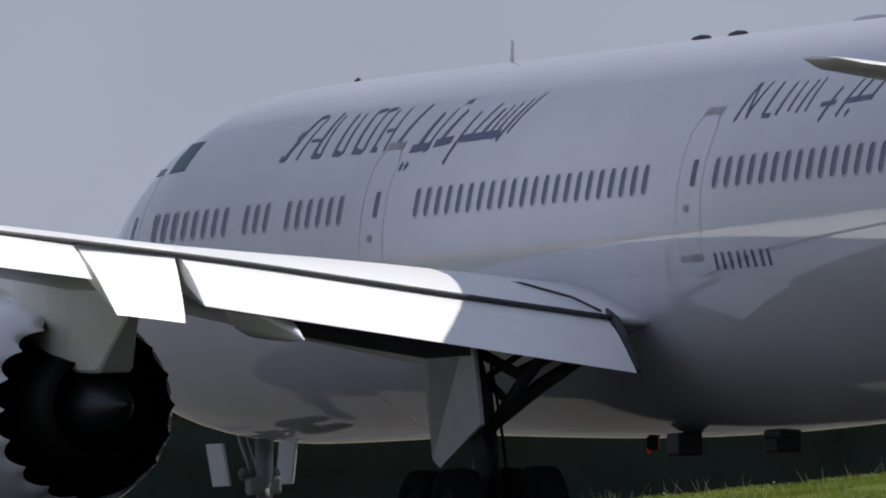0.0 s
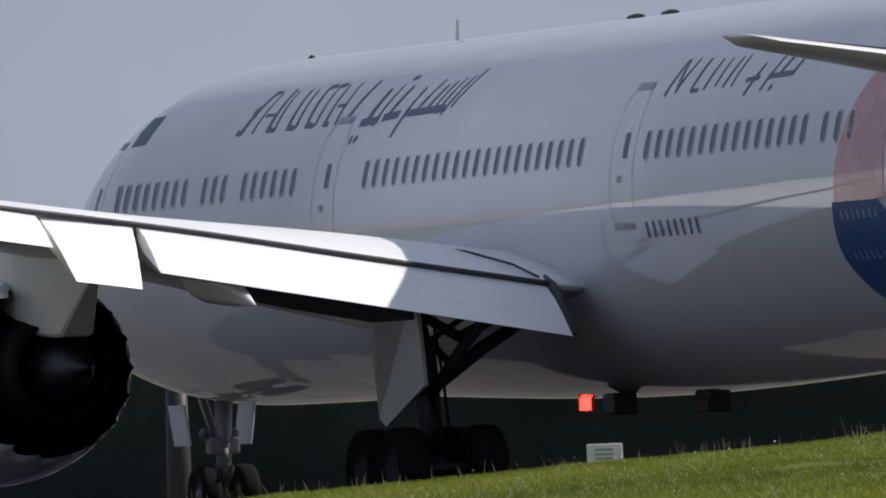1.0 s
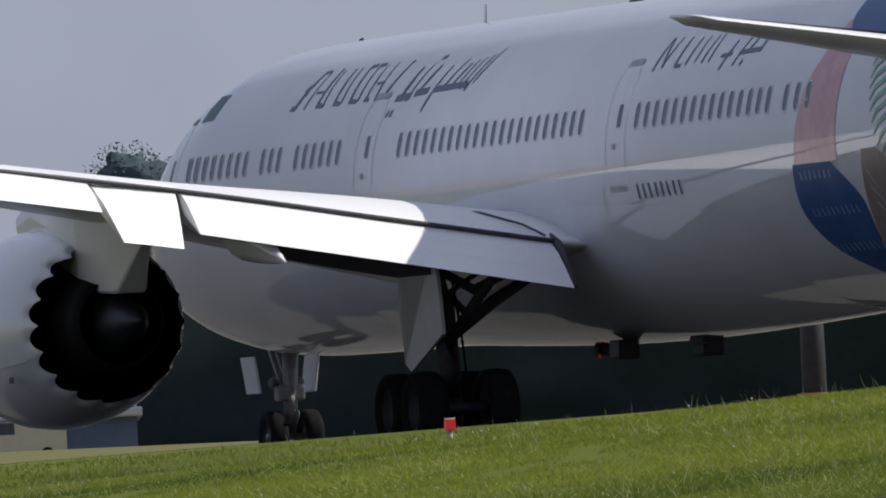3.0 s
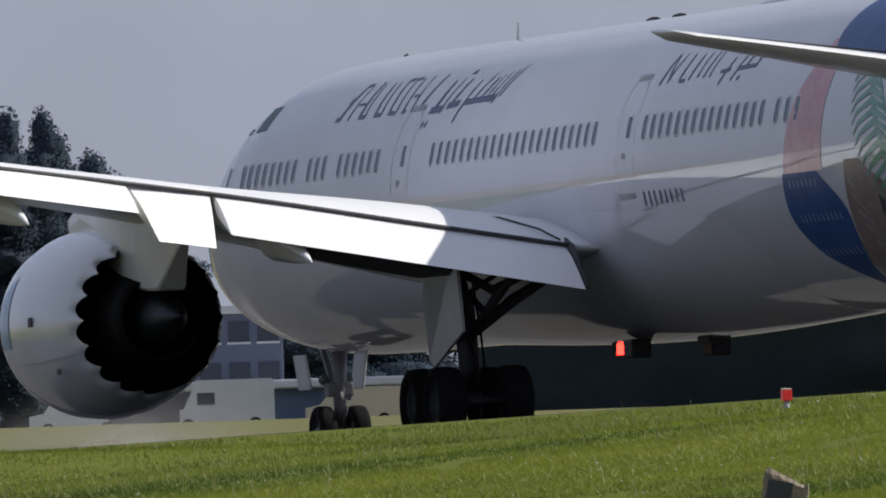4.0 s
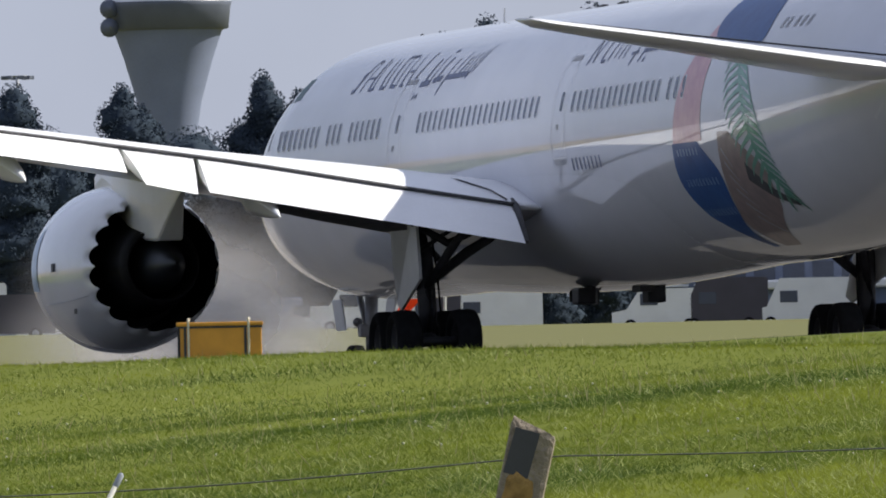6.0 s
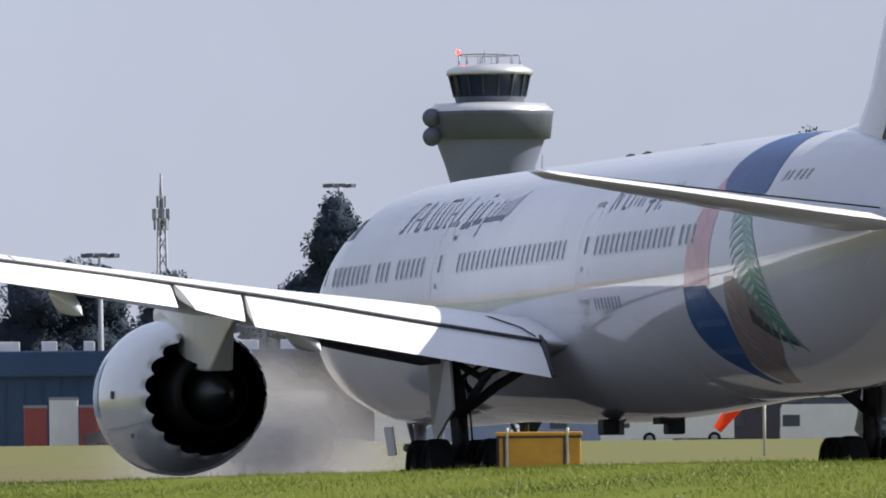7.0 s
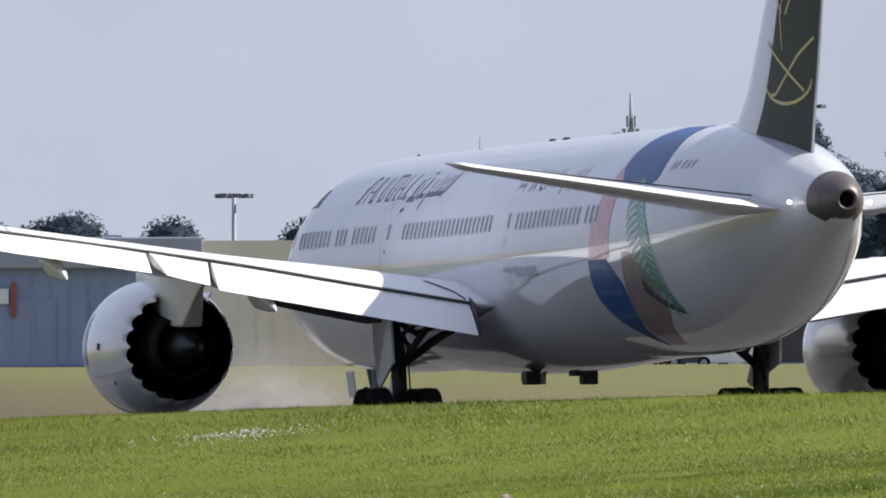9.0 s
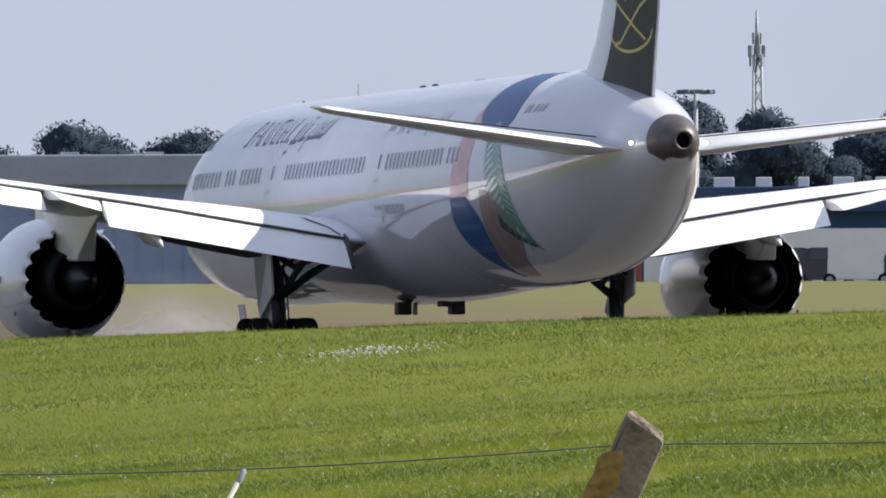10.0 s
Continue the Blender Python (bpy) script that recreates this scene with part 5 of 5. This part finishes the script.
def wood():
    """The long dark wood beyond the runway's end: lumpy inner masses under a coat of leaves."""
    rs = np.random.RandomState(8)
    blobs, verts, faces, tops = [], [], [], []
    azs = np.arange(-22.5, -15.95, 0.05)
    for az in azs:
        d = rs.uniform(880, 960)
        p = spot(az, d)
        h = lift(d, np.interp(-az, [15.9, 16.0, 16.6, 16.75, 18, 22.5], [1.2, 1.54, 1.6, 1.54, 1.5, 1.45]) + rs.uniform(-0.09, 0.03)) - p.z
        tops.append(h)
        for u in (0.76, 0.88):
            blobs.append(((p.x, p.y, p.z + h * u), (2.2, 2.2, h * 0.15)))
    for i, az in enumerate(azs):
        for k in range(14):
            d = 972 + 0.6 * noise.noise((az * 5, k * 0.4, 1)) + 0.25 * noise.noise((az * 14, k * 0.9, 4)) - 9 * k / 13
            p = spot(az, d)
            verts.append((p.x, p.y, p.z - 1 + (min(tops[max(i - 1, 0):i + 2]) * 0.95 + 1) * k / 13))
    faces = [(i * 14 + k, (i + 1) * 14 + k, (i + 1) * 14 + k + 1, i * 14 + k + 1) for i in range(len(azs) - 1) for k in range(13)]
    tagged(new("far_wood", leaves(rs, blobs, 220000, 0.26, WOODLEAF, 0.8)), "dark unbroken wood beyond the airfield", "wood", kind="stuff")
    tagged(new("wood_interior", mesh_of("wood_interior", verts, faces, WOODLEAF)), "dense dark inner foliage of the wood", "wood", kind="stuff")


wood()


def wall_frame(az0, az1, d):
    """The line of a wall across the view between two azimuths, seen from the stand."""
    a, b = spot(az0, d), spot(az1, d)
    v = b - a
    v.z = 0
    return a, v.length, Matrix(((v.normalized().x, -v.normalized().y, 0, a.x), (v.normalized().y, v.normalized().x, 0, a.y), (0, 0, 1, a.z), (0, 0, 0, 1)))


def hall(name, az0, az1, d, top_el, label, wall, roof, doors=0, deep=40, gable=0.0, fascia=0.18):
    a, length, m = wall_frame(az0, az1, d)
    h = lift(d, top_el) - a.z
    t = thing(name, label, "building", m, "airfield buildings")
    f = h * fascia
    hw = h - f
    verts = [(0, 0, -3), (length, 0, -3), (length, 0, hw - gable), (length * 0.5, 0, hw), (0, 0, hw), (0, deep, -3), (length, deep, -3), (length, deep, hw - gable), (length * 0.5, deep, hw), (0, deep, hw)]
    faces = [(0, 1, 2, 3, 4), (5, 9, 8, 7, 6), (1, 6, 7, 2), (0, 4, 9, 5), (2, 7, 8, 3), (3, 8, 9, 4)]
    part("wall", mesh_of("wall", verts, faces, wall, False), t)
    if not gable:
        part("roof", box("roof", (length + 0.6, deep + 0.6, f), (length / 2, deep / 2 - 0.3, hw + f / 2), roof, 0.1), t)
    n = int(length / 1.1)
    for i in range(1, n):
        part("cladding_rib", box("cladding_rib", (0.07, 0.06, (hw - gable) * 0.98), (length * i / n, -0.03, (hw - gable) * 0.49), wall, 0.0), t)
    for i in range(doors):
        x = length * (i + 0.5) / doors
        dr = part("door", box("door", (length / doors * 0.72, 0.14, hw * 0.78), (x, -0.07, hw * 0.39), HANGARDOOR, 0.02), t, "pale hangar door")
        for q in range(4):
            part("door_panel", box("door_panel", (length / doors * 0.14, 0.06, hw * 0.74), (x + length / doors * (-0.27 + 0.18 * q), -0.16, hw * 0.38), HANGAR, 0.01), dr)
    return t, length, hw


def hangar_sign(t, length, h):
    """Pale panel strip along the wall with a red end post."""
    x0, x1 = length * 0.42, length * 0.62
    part("strip_panel", box("strip_panel", (x1 - x0, 0.2, h * 0.11), ((x0 + x1) / 2, -0.32, h * 0.80), ROOFMETAL, 0.03), t, "pale wall strip")
    part("red_post", box("red_post", (0.3, 0.25, h * 0.24), (x1 + 0.3, -0.34, h * 0.78), REDPAINT, 0.02), t, "red wall post")
    part("plinth", box("plinth", (length * 0.995, 0.3, h * 0.3), (length / 2, -0.3, h * 0.15), BLUECLAD, 0.02), t, "dark blue wall plinth")
    for i in range(5):
        part("roof_vent", box("roof_vent", (1.2, 1.2, 0.35), (length * (0.15 + 0.17 * i), 6, h * 1.23), GALV, 0.05), t)


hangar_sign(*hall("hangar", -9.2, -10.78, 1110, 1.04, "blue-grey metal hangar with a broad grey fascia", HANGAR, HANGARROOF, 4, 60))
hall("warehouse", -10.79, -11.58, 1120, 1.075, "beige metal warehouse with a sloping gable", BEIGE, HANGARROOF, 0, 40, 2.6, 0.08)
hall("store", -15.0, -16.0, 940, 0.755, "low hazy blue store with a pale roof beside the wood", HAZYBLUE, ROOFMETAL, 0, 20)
depot, depot_length, depot_wall = hall("depot", -11.6, -12.75, 1150, 0.93, "low dark blue metal depot with pale roof units", BLUECLAD, BLUECLAD, 0, 40)
for i in range(9):
    part("roof_unit", box("roof_unit", (1.3 - 0.3 * (i % 3), 1.2, 0.7), (depot_length * (0.06 + 0.11 * i), 3.0, depot_wall * 1.22 + 0.3), VANWHITE, 0.05), depot, "pale roof unit")


def office(az0, az1, d, top_el, storeys, cols, label, clad=None):
    a, length, m = wall_frame(az0, az1, d)
    h = lift(d, top_el) - a.z
    t = thing("office_block", label, "building", m, "airfield buildings")
    part("wall", box("wall", (length, 14, h + 3), (length / 2, 7, h / 2 - 1.5), clad or OFFWALL, 0.05), t)
    part("roof", box("roof", (length + 0.8, 14.8, 0.45), (length / 2, 7, h + 0.2), clad or ROOFMETAL, 0.05), t)
    sh = h / storeys
    for s in range(storeys):
        for c in range(cols):
            w = part("window", box("window", (length / cols * 0.72, 0.12, sh * 0.5), (length * (c + 0.5) / cols, -0.03, sh * (s + 0.55)), OFFGLASS, 0.01), t)
            part("sill", box("sill", (length / cols * 0.8, 0.3, 0.12), (length * (c + 0.5) / cols, -0.12, sh * (s + 0.27)), ROOFMETAL, 0.01), w)


office(-13.72, -14.33, 965, 1.17, 4, 7, "grey four-storey office block with dark window bands")
office(-16.72, -17.10, 985, 1.625, 8, 3, "tall dark blue-grey office block behind the wood", BLUECLAD)
office(-14.75, -15.4, 960, 0.97, 3, 7, "grey three-storey office block with dark window bands")


def control_tower():
    d, az = 1500.0, -13.2
    g = spot(az, d)
    z = lambda el: lift(d, el) - g.z
    w = lambda deg: d * radians(deg) / 2
    t = thing("control_tower", "grey flared concrete airport control tower with a glazed cab", "control tower", Matrix.Translation(g))
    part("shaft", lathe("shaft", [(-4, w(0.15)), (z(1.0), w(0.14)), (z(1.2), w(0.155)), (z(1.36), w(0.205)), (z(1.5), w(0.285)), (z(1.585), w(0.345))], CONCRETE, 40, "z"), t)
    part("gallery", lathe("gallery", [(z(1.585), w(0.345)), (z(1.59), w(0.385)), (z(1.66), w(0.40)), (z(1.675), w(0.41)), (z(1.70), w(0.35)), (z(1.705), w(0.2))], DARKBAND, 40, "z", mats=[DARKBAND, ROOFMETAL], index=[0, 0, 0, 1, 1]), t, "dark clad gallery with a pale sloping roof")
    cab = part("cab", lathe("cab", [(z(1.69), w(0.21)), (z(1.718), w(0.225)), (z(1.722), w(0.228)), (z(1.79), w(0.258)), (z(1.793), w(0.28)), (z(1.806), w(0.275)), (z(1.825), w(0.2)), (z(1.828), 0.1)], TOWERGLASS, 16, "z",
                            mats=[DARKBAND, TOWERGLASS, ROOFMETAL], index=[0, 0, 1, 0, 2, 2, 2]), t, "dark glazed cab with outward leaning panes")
    for k in range(16):
        a = 2 * math.pi * k / 16
        part("mullion", tube("mullion", [(w(0.23) * math.cos(a), w(0.23) * math.sin(a), z(1.722)), (w(0.262) * math.cos(a), w(0.262) * math.sin(a), z(1.79))], 0.07, SEAM, 5), cab)
    rail = part("roof_rail", tube("roof_rail", [(w(0.2) * math.cos(a), w(0.2) * math.sin(a), z(1.855)) for a in np.linspace(0, 6.283, 25)], 0.06, GALV, 5), t)
    for k in range(12):
        a = 2 * math.pi * k / 12
        part("rail_post", tube("rail_post", [(w(0.2) * math.cos(a), w(0.2) * math.sin(a), z(1.82)), (w(0.2) * math.cos(a), w(0.2) * math.sin(a), z(1.855))], 0.05, GALV, 5), rail)
    part("warning_lamp", lathe("warning_lamp", [(-0.2, 0.05), (-0.14, 0.17), (0.14, 0.17), (0.22, 0.04)], REDLAMP, 12, "z"), t, "red warning lamp", pose(0.6, w(0.19), z(1.865)))
    for k in range(4):
        part("aerial", tube("aerial", [(-1 + k, 1.2 - 0.8 * k, z(1.82)), (-1 + k, 1.2 - 0.8 * k, z(1.86 + 0.01 * (k % 2)))], 0.05, GALV, 5), t)
    for s in (1, -1):
        part("side_dish", lathe("side_dish", [(-0.2, 0.1), (0, 0.75), (0.3, 0.8)], DARKBAND, 14, "x"), t, "", pose(-2, w(0.41), z(1.625 + 0.03 * s)))


control_tower()


def lattice_mast():
    d, az = 1320.0, -12.155
    g = spot(az, d)
    z = lambda el: lift(d, el) - g.z
    t = thing("radio_mast", "slim grey lattice radio mast with antenna clusters", "mast", Matrix.Translation(g))
    top = z(1.49)
    for k in range(3):
        a = 2.094 * k
        part("leg", tube("leg", [(0.75 * math.cos(a), 0.75 * math.sin(a), -1), (0.32 * math.cos(a), 0.32 * math.sin(a), top * 0.86)], 0.10, GALV, 6), t)
    for k in range(18):
        u0, u1 = k / 18, (k + 1) / 18
        r0, r1 = 0.75 - 0.43 * u0, 0.75 - 0.43 * u1
        for j in range(3):
            a, b = 2.094 * j, 2.094 * (j + 1)
            part("lacing", tube("lacing", [(r0 * math.cos(a), r0 * math.sin(a), top * 0.86 * u0), (r1 * math.cos(b), r1 * math.sin(b), top * 0.86 * u1)], 0.05, GALV, 4), t)
    part("top_pole", tube("top_pole", [(0, 0, top * 0.85), (0, 0, top)], [0.22, 0.1], GALV, 6), t)
    for zz, n, r in ((z(1.36), 6, 0.6), (z(1.33), 5, 0.5), (z(1.40), 3, 0.32)):
        for j in range(n):
            a = 6.283 * j / n
            part("antenna_panel", box("antenna_panel", (0.14, 0.24, 0.85), (r * math.cos(a), r * math.sin(a), zz), GALV, 0.03, (0, 0, math.degrees(a))), t)


lattice_mast()


def floodlight(az, el, d):
    g = spot(az, d)
    h = lift(d, el) - g.z
    t = thing("floodlight_mast", "tall grey floodlight mast with a ring of lamps", "floodlight", Matrix.Translation(g), "floodlight masts")
    part("pole", tube("pole", [(0, 0, -1), (0, 0, h)], [0.28, 0.14], GALV, 8), t)
    part("lamp_ring", tube("lamp_ring", [(1.0 * math.cos(a), 1.0 * math.sin(a), h) for a in np.linspace(0, 6.283, 17)], 0.07, GALV, 5), t)
    for j in range(8):
        a = 6.283 * j / 8
        part("lamp_head", box("lamp_head", (0.35, 0.5, 0.28), (1.1 * math.cos(a), 1.1 * math.sin(a), h - 0.1), DARKBAND, 0.04, (0, 0, math.degrees(a))), t)


floodlight(-11.96, 1.236, 1200)
floodlight(-10.895, 1.175, 1200)
floodlight(-14.25, 1.30, 1150)
floodlight(-12.72, 1.45, 1400)


def windsock():
    d = 690.0
    g = spot(-14.06, d)
    t = thing("windsock", "orange fabric windsock hanging from a white pole", "windsock", Matrix.Translation(g) @ pose(0, 0, 0, 0, 0, -14))
    h = lift(d, 0.83) - g.z
    part("pole", tube("pole", [(0, 0, -0.5), (0, 0, h + 0.2)], 0.06, STAKE, 10), t)
    rings = []
    for k in range(9):
        u = k / 8
        r = 0.42 - 0.24 * u
        c = Vector((0, 0.25 + 1.55 * u, h - 0.25 - 1.5 * u - 0.3 * u * u))
        rings.append([c + Vector((r * math.cos(a), r * 0.8 * math.sin(a), r * 0.6 * math.sin(a))) for a in np.linspace(0, 2 * math.pi, 16, endpoint=False)])
    part("sleeve", loft("sleeve", rings, ORANGE, caps=False), t, "orange fabric sleeve")
    part("hoop", tube("hoop", [rings[0][i % 16] for i in range(17)], 0.03, GALV, 6), t)


windsock()


def van(az, d, paint, long=5.2, high=2.2):
    g = spot(az, d)
    t = thing("parked_van", "parked pale service van beyond the runway", "van", Matrix.Translation(g) @ pose(0, 0, 0, 0, 0, az + 90), "parked vehicles")
    prof = [(-long / 2, 0.35), (long / 2, 0.35), (long / 2, 1.0), (long / 2 - 0.75, 1.15), (long / 2 - 1.45, high), (-long / 2 + 0.1, high), (-long / 2, high - 0.15)]
    rings = [[(x, y, z) for x, z in prof] for y in (-0.95, -0.9, 0.9, 0.95)]
    part("body", loft("body", rings, paint, False), t)
    part("windscreen", box("windscreen", (0.05, 1.6, 0.85), (long / 2 - 1.08, 0, 1.68), OFFGLASS, 0.01, (0, -33, 0)), t)
    for s in (-1, 1):
        part("side_window", box("side_window", (0.9, 0.04, 0.6), (long / 2 - 1.9, s * 0.96, 1.65), OFFGLASS, 0.01), t)
        for x in (-long / 2 + 1, long / 2 - 0.95):
            w = part("wheel", lathe("wheel", [(-0.1, 0.02), (-0.1, 0.32), (0.1, 0.32), (0.1, 0.02)], RUBBER, 20, "y"), t, m=pose(x, s * 0.88, 0.33))
            part("rim", lathe("rim", [(-0.12, 0.02), (-0.12, 0.18), (0.12, 0.18), (0.12, 0.02)], GALV, 14, "y"), w)


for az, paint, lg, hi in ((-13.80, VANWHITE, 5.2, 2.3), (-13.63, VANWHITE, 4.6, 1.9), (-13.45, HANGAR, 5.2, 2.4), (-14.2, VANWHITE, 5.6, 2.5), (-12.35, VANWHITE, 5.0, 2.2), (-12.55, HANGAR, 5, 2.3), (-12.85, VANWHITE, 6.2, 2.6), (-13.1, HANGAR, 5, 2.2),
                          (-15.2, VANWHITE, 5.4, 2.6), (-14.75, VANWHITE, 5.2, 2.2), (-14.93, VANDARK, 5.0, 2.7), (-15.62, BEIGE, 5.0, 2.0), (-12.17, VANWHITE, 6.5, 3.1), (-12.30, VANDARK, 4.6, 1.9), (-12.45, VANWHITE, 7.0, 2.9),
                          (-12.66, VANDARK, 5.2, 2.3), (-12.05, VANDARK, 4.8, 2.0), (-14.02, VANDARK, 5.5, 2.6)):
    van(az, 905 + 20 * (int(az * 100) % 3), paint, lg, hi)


def container(az, d, paint, h=2.6, w=2.6):
    g = spot(az, d)
    t = thing("cargo_container", "painted steel cargo container beside the apron", "container", Matrix.Translation(g) @ pose(0, 0, 0, 0, 0, az), "cargo containers")
    part("shell", box("shell", (6.0, w, h), (0, 0, h / 2), paint, 0.06), t)
    for y in np.linspace(-w / 2 + 0.2, w / 2 - 0.2, 9):
        part("rib", box("rib", (6.04, 0.09, h - 0.3), (0, y, h / 2), paint, 0.0), t)
    part("roof_rail", box("roof_rail", (6.06, w + 0.04, 0.14), (0, 0, h - 0.07), GALV, 0.0), t)


for az, paint, w, h in ((-11.36, VANWHITE, 2.4, 2.4), (-11.46, REDPAINT, 1.3, 1.9), (-11.52, VANWHITE, 1.6, 1.6), (-11.58, REDPAINT, 1.4, 1.3), (-11.75, REDPAINT, 1.2, 2.6), (-11.84, VANWHITE, 1.5, 3.0), (-11.92, REDPAINT, 1.0, 2.6), (-11.4, REDPAINT, 4.8, 3.6)):
    container(az, 930 if h < 3.5 else 950, paint, h, w)


def dust_material():
    m = material("blown_dust", (0.90, 0.84, 0.76), 1.0, scale=0.6, vary=0.12)
    t = m.node_tree
    b = t.nodes["Principled BSDF"]
    co = t.nodes.new("ShaderNodeTexCoord")
    ball = t.nodes.new("ShaderNodeTexGradient")
    ball.gradient_type = "QUADRATIC_SPHERE"
    flat = t.nodes.new("ShaderNodeMapping")
    flat.inputs["Scale"].default_value = (0.0, 1.0, 1.0)
    wisps = t.nodes.new("ShaderNodeTexNoise")
    wisps.inputs["Scale"].default_value, wisps.inputs["Detail"].default_value = 2.2, 6
    t.links.new(co.outputs["Object"], flat.inputs["Vector"])
    t.links.new(flat.outputs["Vector"], ball.inputs["Vector"])
    t.links.new(co.outputs["Object"], wisps.inputs["Vector"])
    mul, amount = t.nodes.new("ShaderNodeMath"), t.nodes.new("ShaderNodeMath")
    mul.operation = amount.operation = "MULTIPLY"
    amount.inputs[1].default_value = 2.4
    t.links.new(ball.outputs["Fac"], mul.inputs[0])
    t.links.new(wisps.outputs["Fac"], mul.inputs[1])
    t.links.new(mul.outputs[0], amount.inputs[0])
    thin, glow, body, air = (t.nodes.new("ShaderNode" + k) for k in ("BsdfTransparent", "BsdfTranslucent", "MixShader", "MixShader"))
    glow.inputs["Color"].default_value = (0.93, 0.87, 0.79, 1)
    body.inputs["Fac"].default_value = 0.75
    amount.use_clamp = True
    t.links.new(b.outputs["BSDF"], body.inputs[1])
    t.links.new(glow.outputs["BSDF"], body.inputs[2])
    t.links.new(amount.outputs[0], air.inputs["Fac"])
    t.links.new(thin.outputs["BSDF"], air.inputs[1])
    t.links.new(body.outputs["Shader"], air.inputs[2])
    t.links.new(air.outputs["Shader"], t.nodes["Material Output"].inputs["Surface"])
    return m


DUST = dust_material()
PUFFS = []


def dust_puff(x, y, z, wide, high):
    """A soft lens of dust blown up beside the rolling airliner."""
    bm = bmesh.new()
    bmesh.ops.create_icosphere(bm, subdivisions=4, radius=1.0)
    for v in bm.verts:
        v.co.x *= 0.5
    me = bm_mesh("dust_cloud", bm, DUST, True)
    ob = tagged(new("dust_cloud", me), "thin tan dust cloud blown up beside the runway", "dust", "dust clouds")
    ob.scale = (1.0, wide, high)
    PUFFS.append((ob, x, y, z))


for x, y, z, wide, high in ((20, 5.0, 1.5, 3.2, 2.0), (43, 0.2, 2.2, 4.4, 2.9), (49, -1.6, 1.0, 6.0, 2.3), (12, -14.5, 1.4, 5.0, 2.2)):
    dust_puff(x, y, z, wide, high)


# ---------------------------------------------------------------- motion of things
def motions():
    # one flash every 1.4 seconds
    for ob in BEACONS:
        walk(ob, [(k * 0.2, pose(0, 0, 0, 0, 0, 163 + 360 * (k * 0.2 - 2.47) / 1.4)) for k in range(51)])
    walk(PLANE, [(r[0], pose(r[1], 0, 0.004, 0, -r[6], r[5])) for r in RUN])
    for ob, x, y, z in PUFFS:
        walk(ob, [(r[0], pose(r[1] + x, y, z - 5.5 * (1 - smooth(2.6, 5.6, r[0])) - 1.7 * smooth(6.8, 9.4, r[0]), 0, 0, -13)) for r in RUN])
    for ob, o, side in FLAPERONS:
        walk(ob, [(t, pose(o.x, o.y, o.z, 0, -a, 0)) for t, a in ((0, 14), (5.2, 13), (6.3, -3), (6.5, -5), (9.0, -5), (9.5, -16), (10, -18))])


motions()
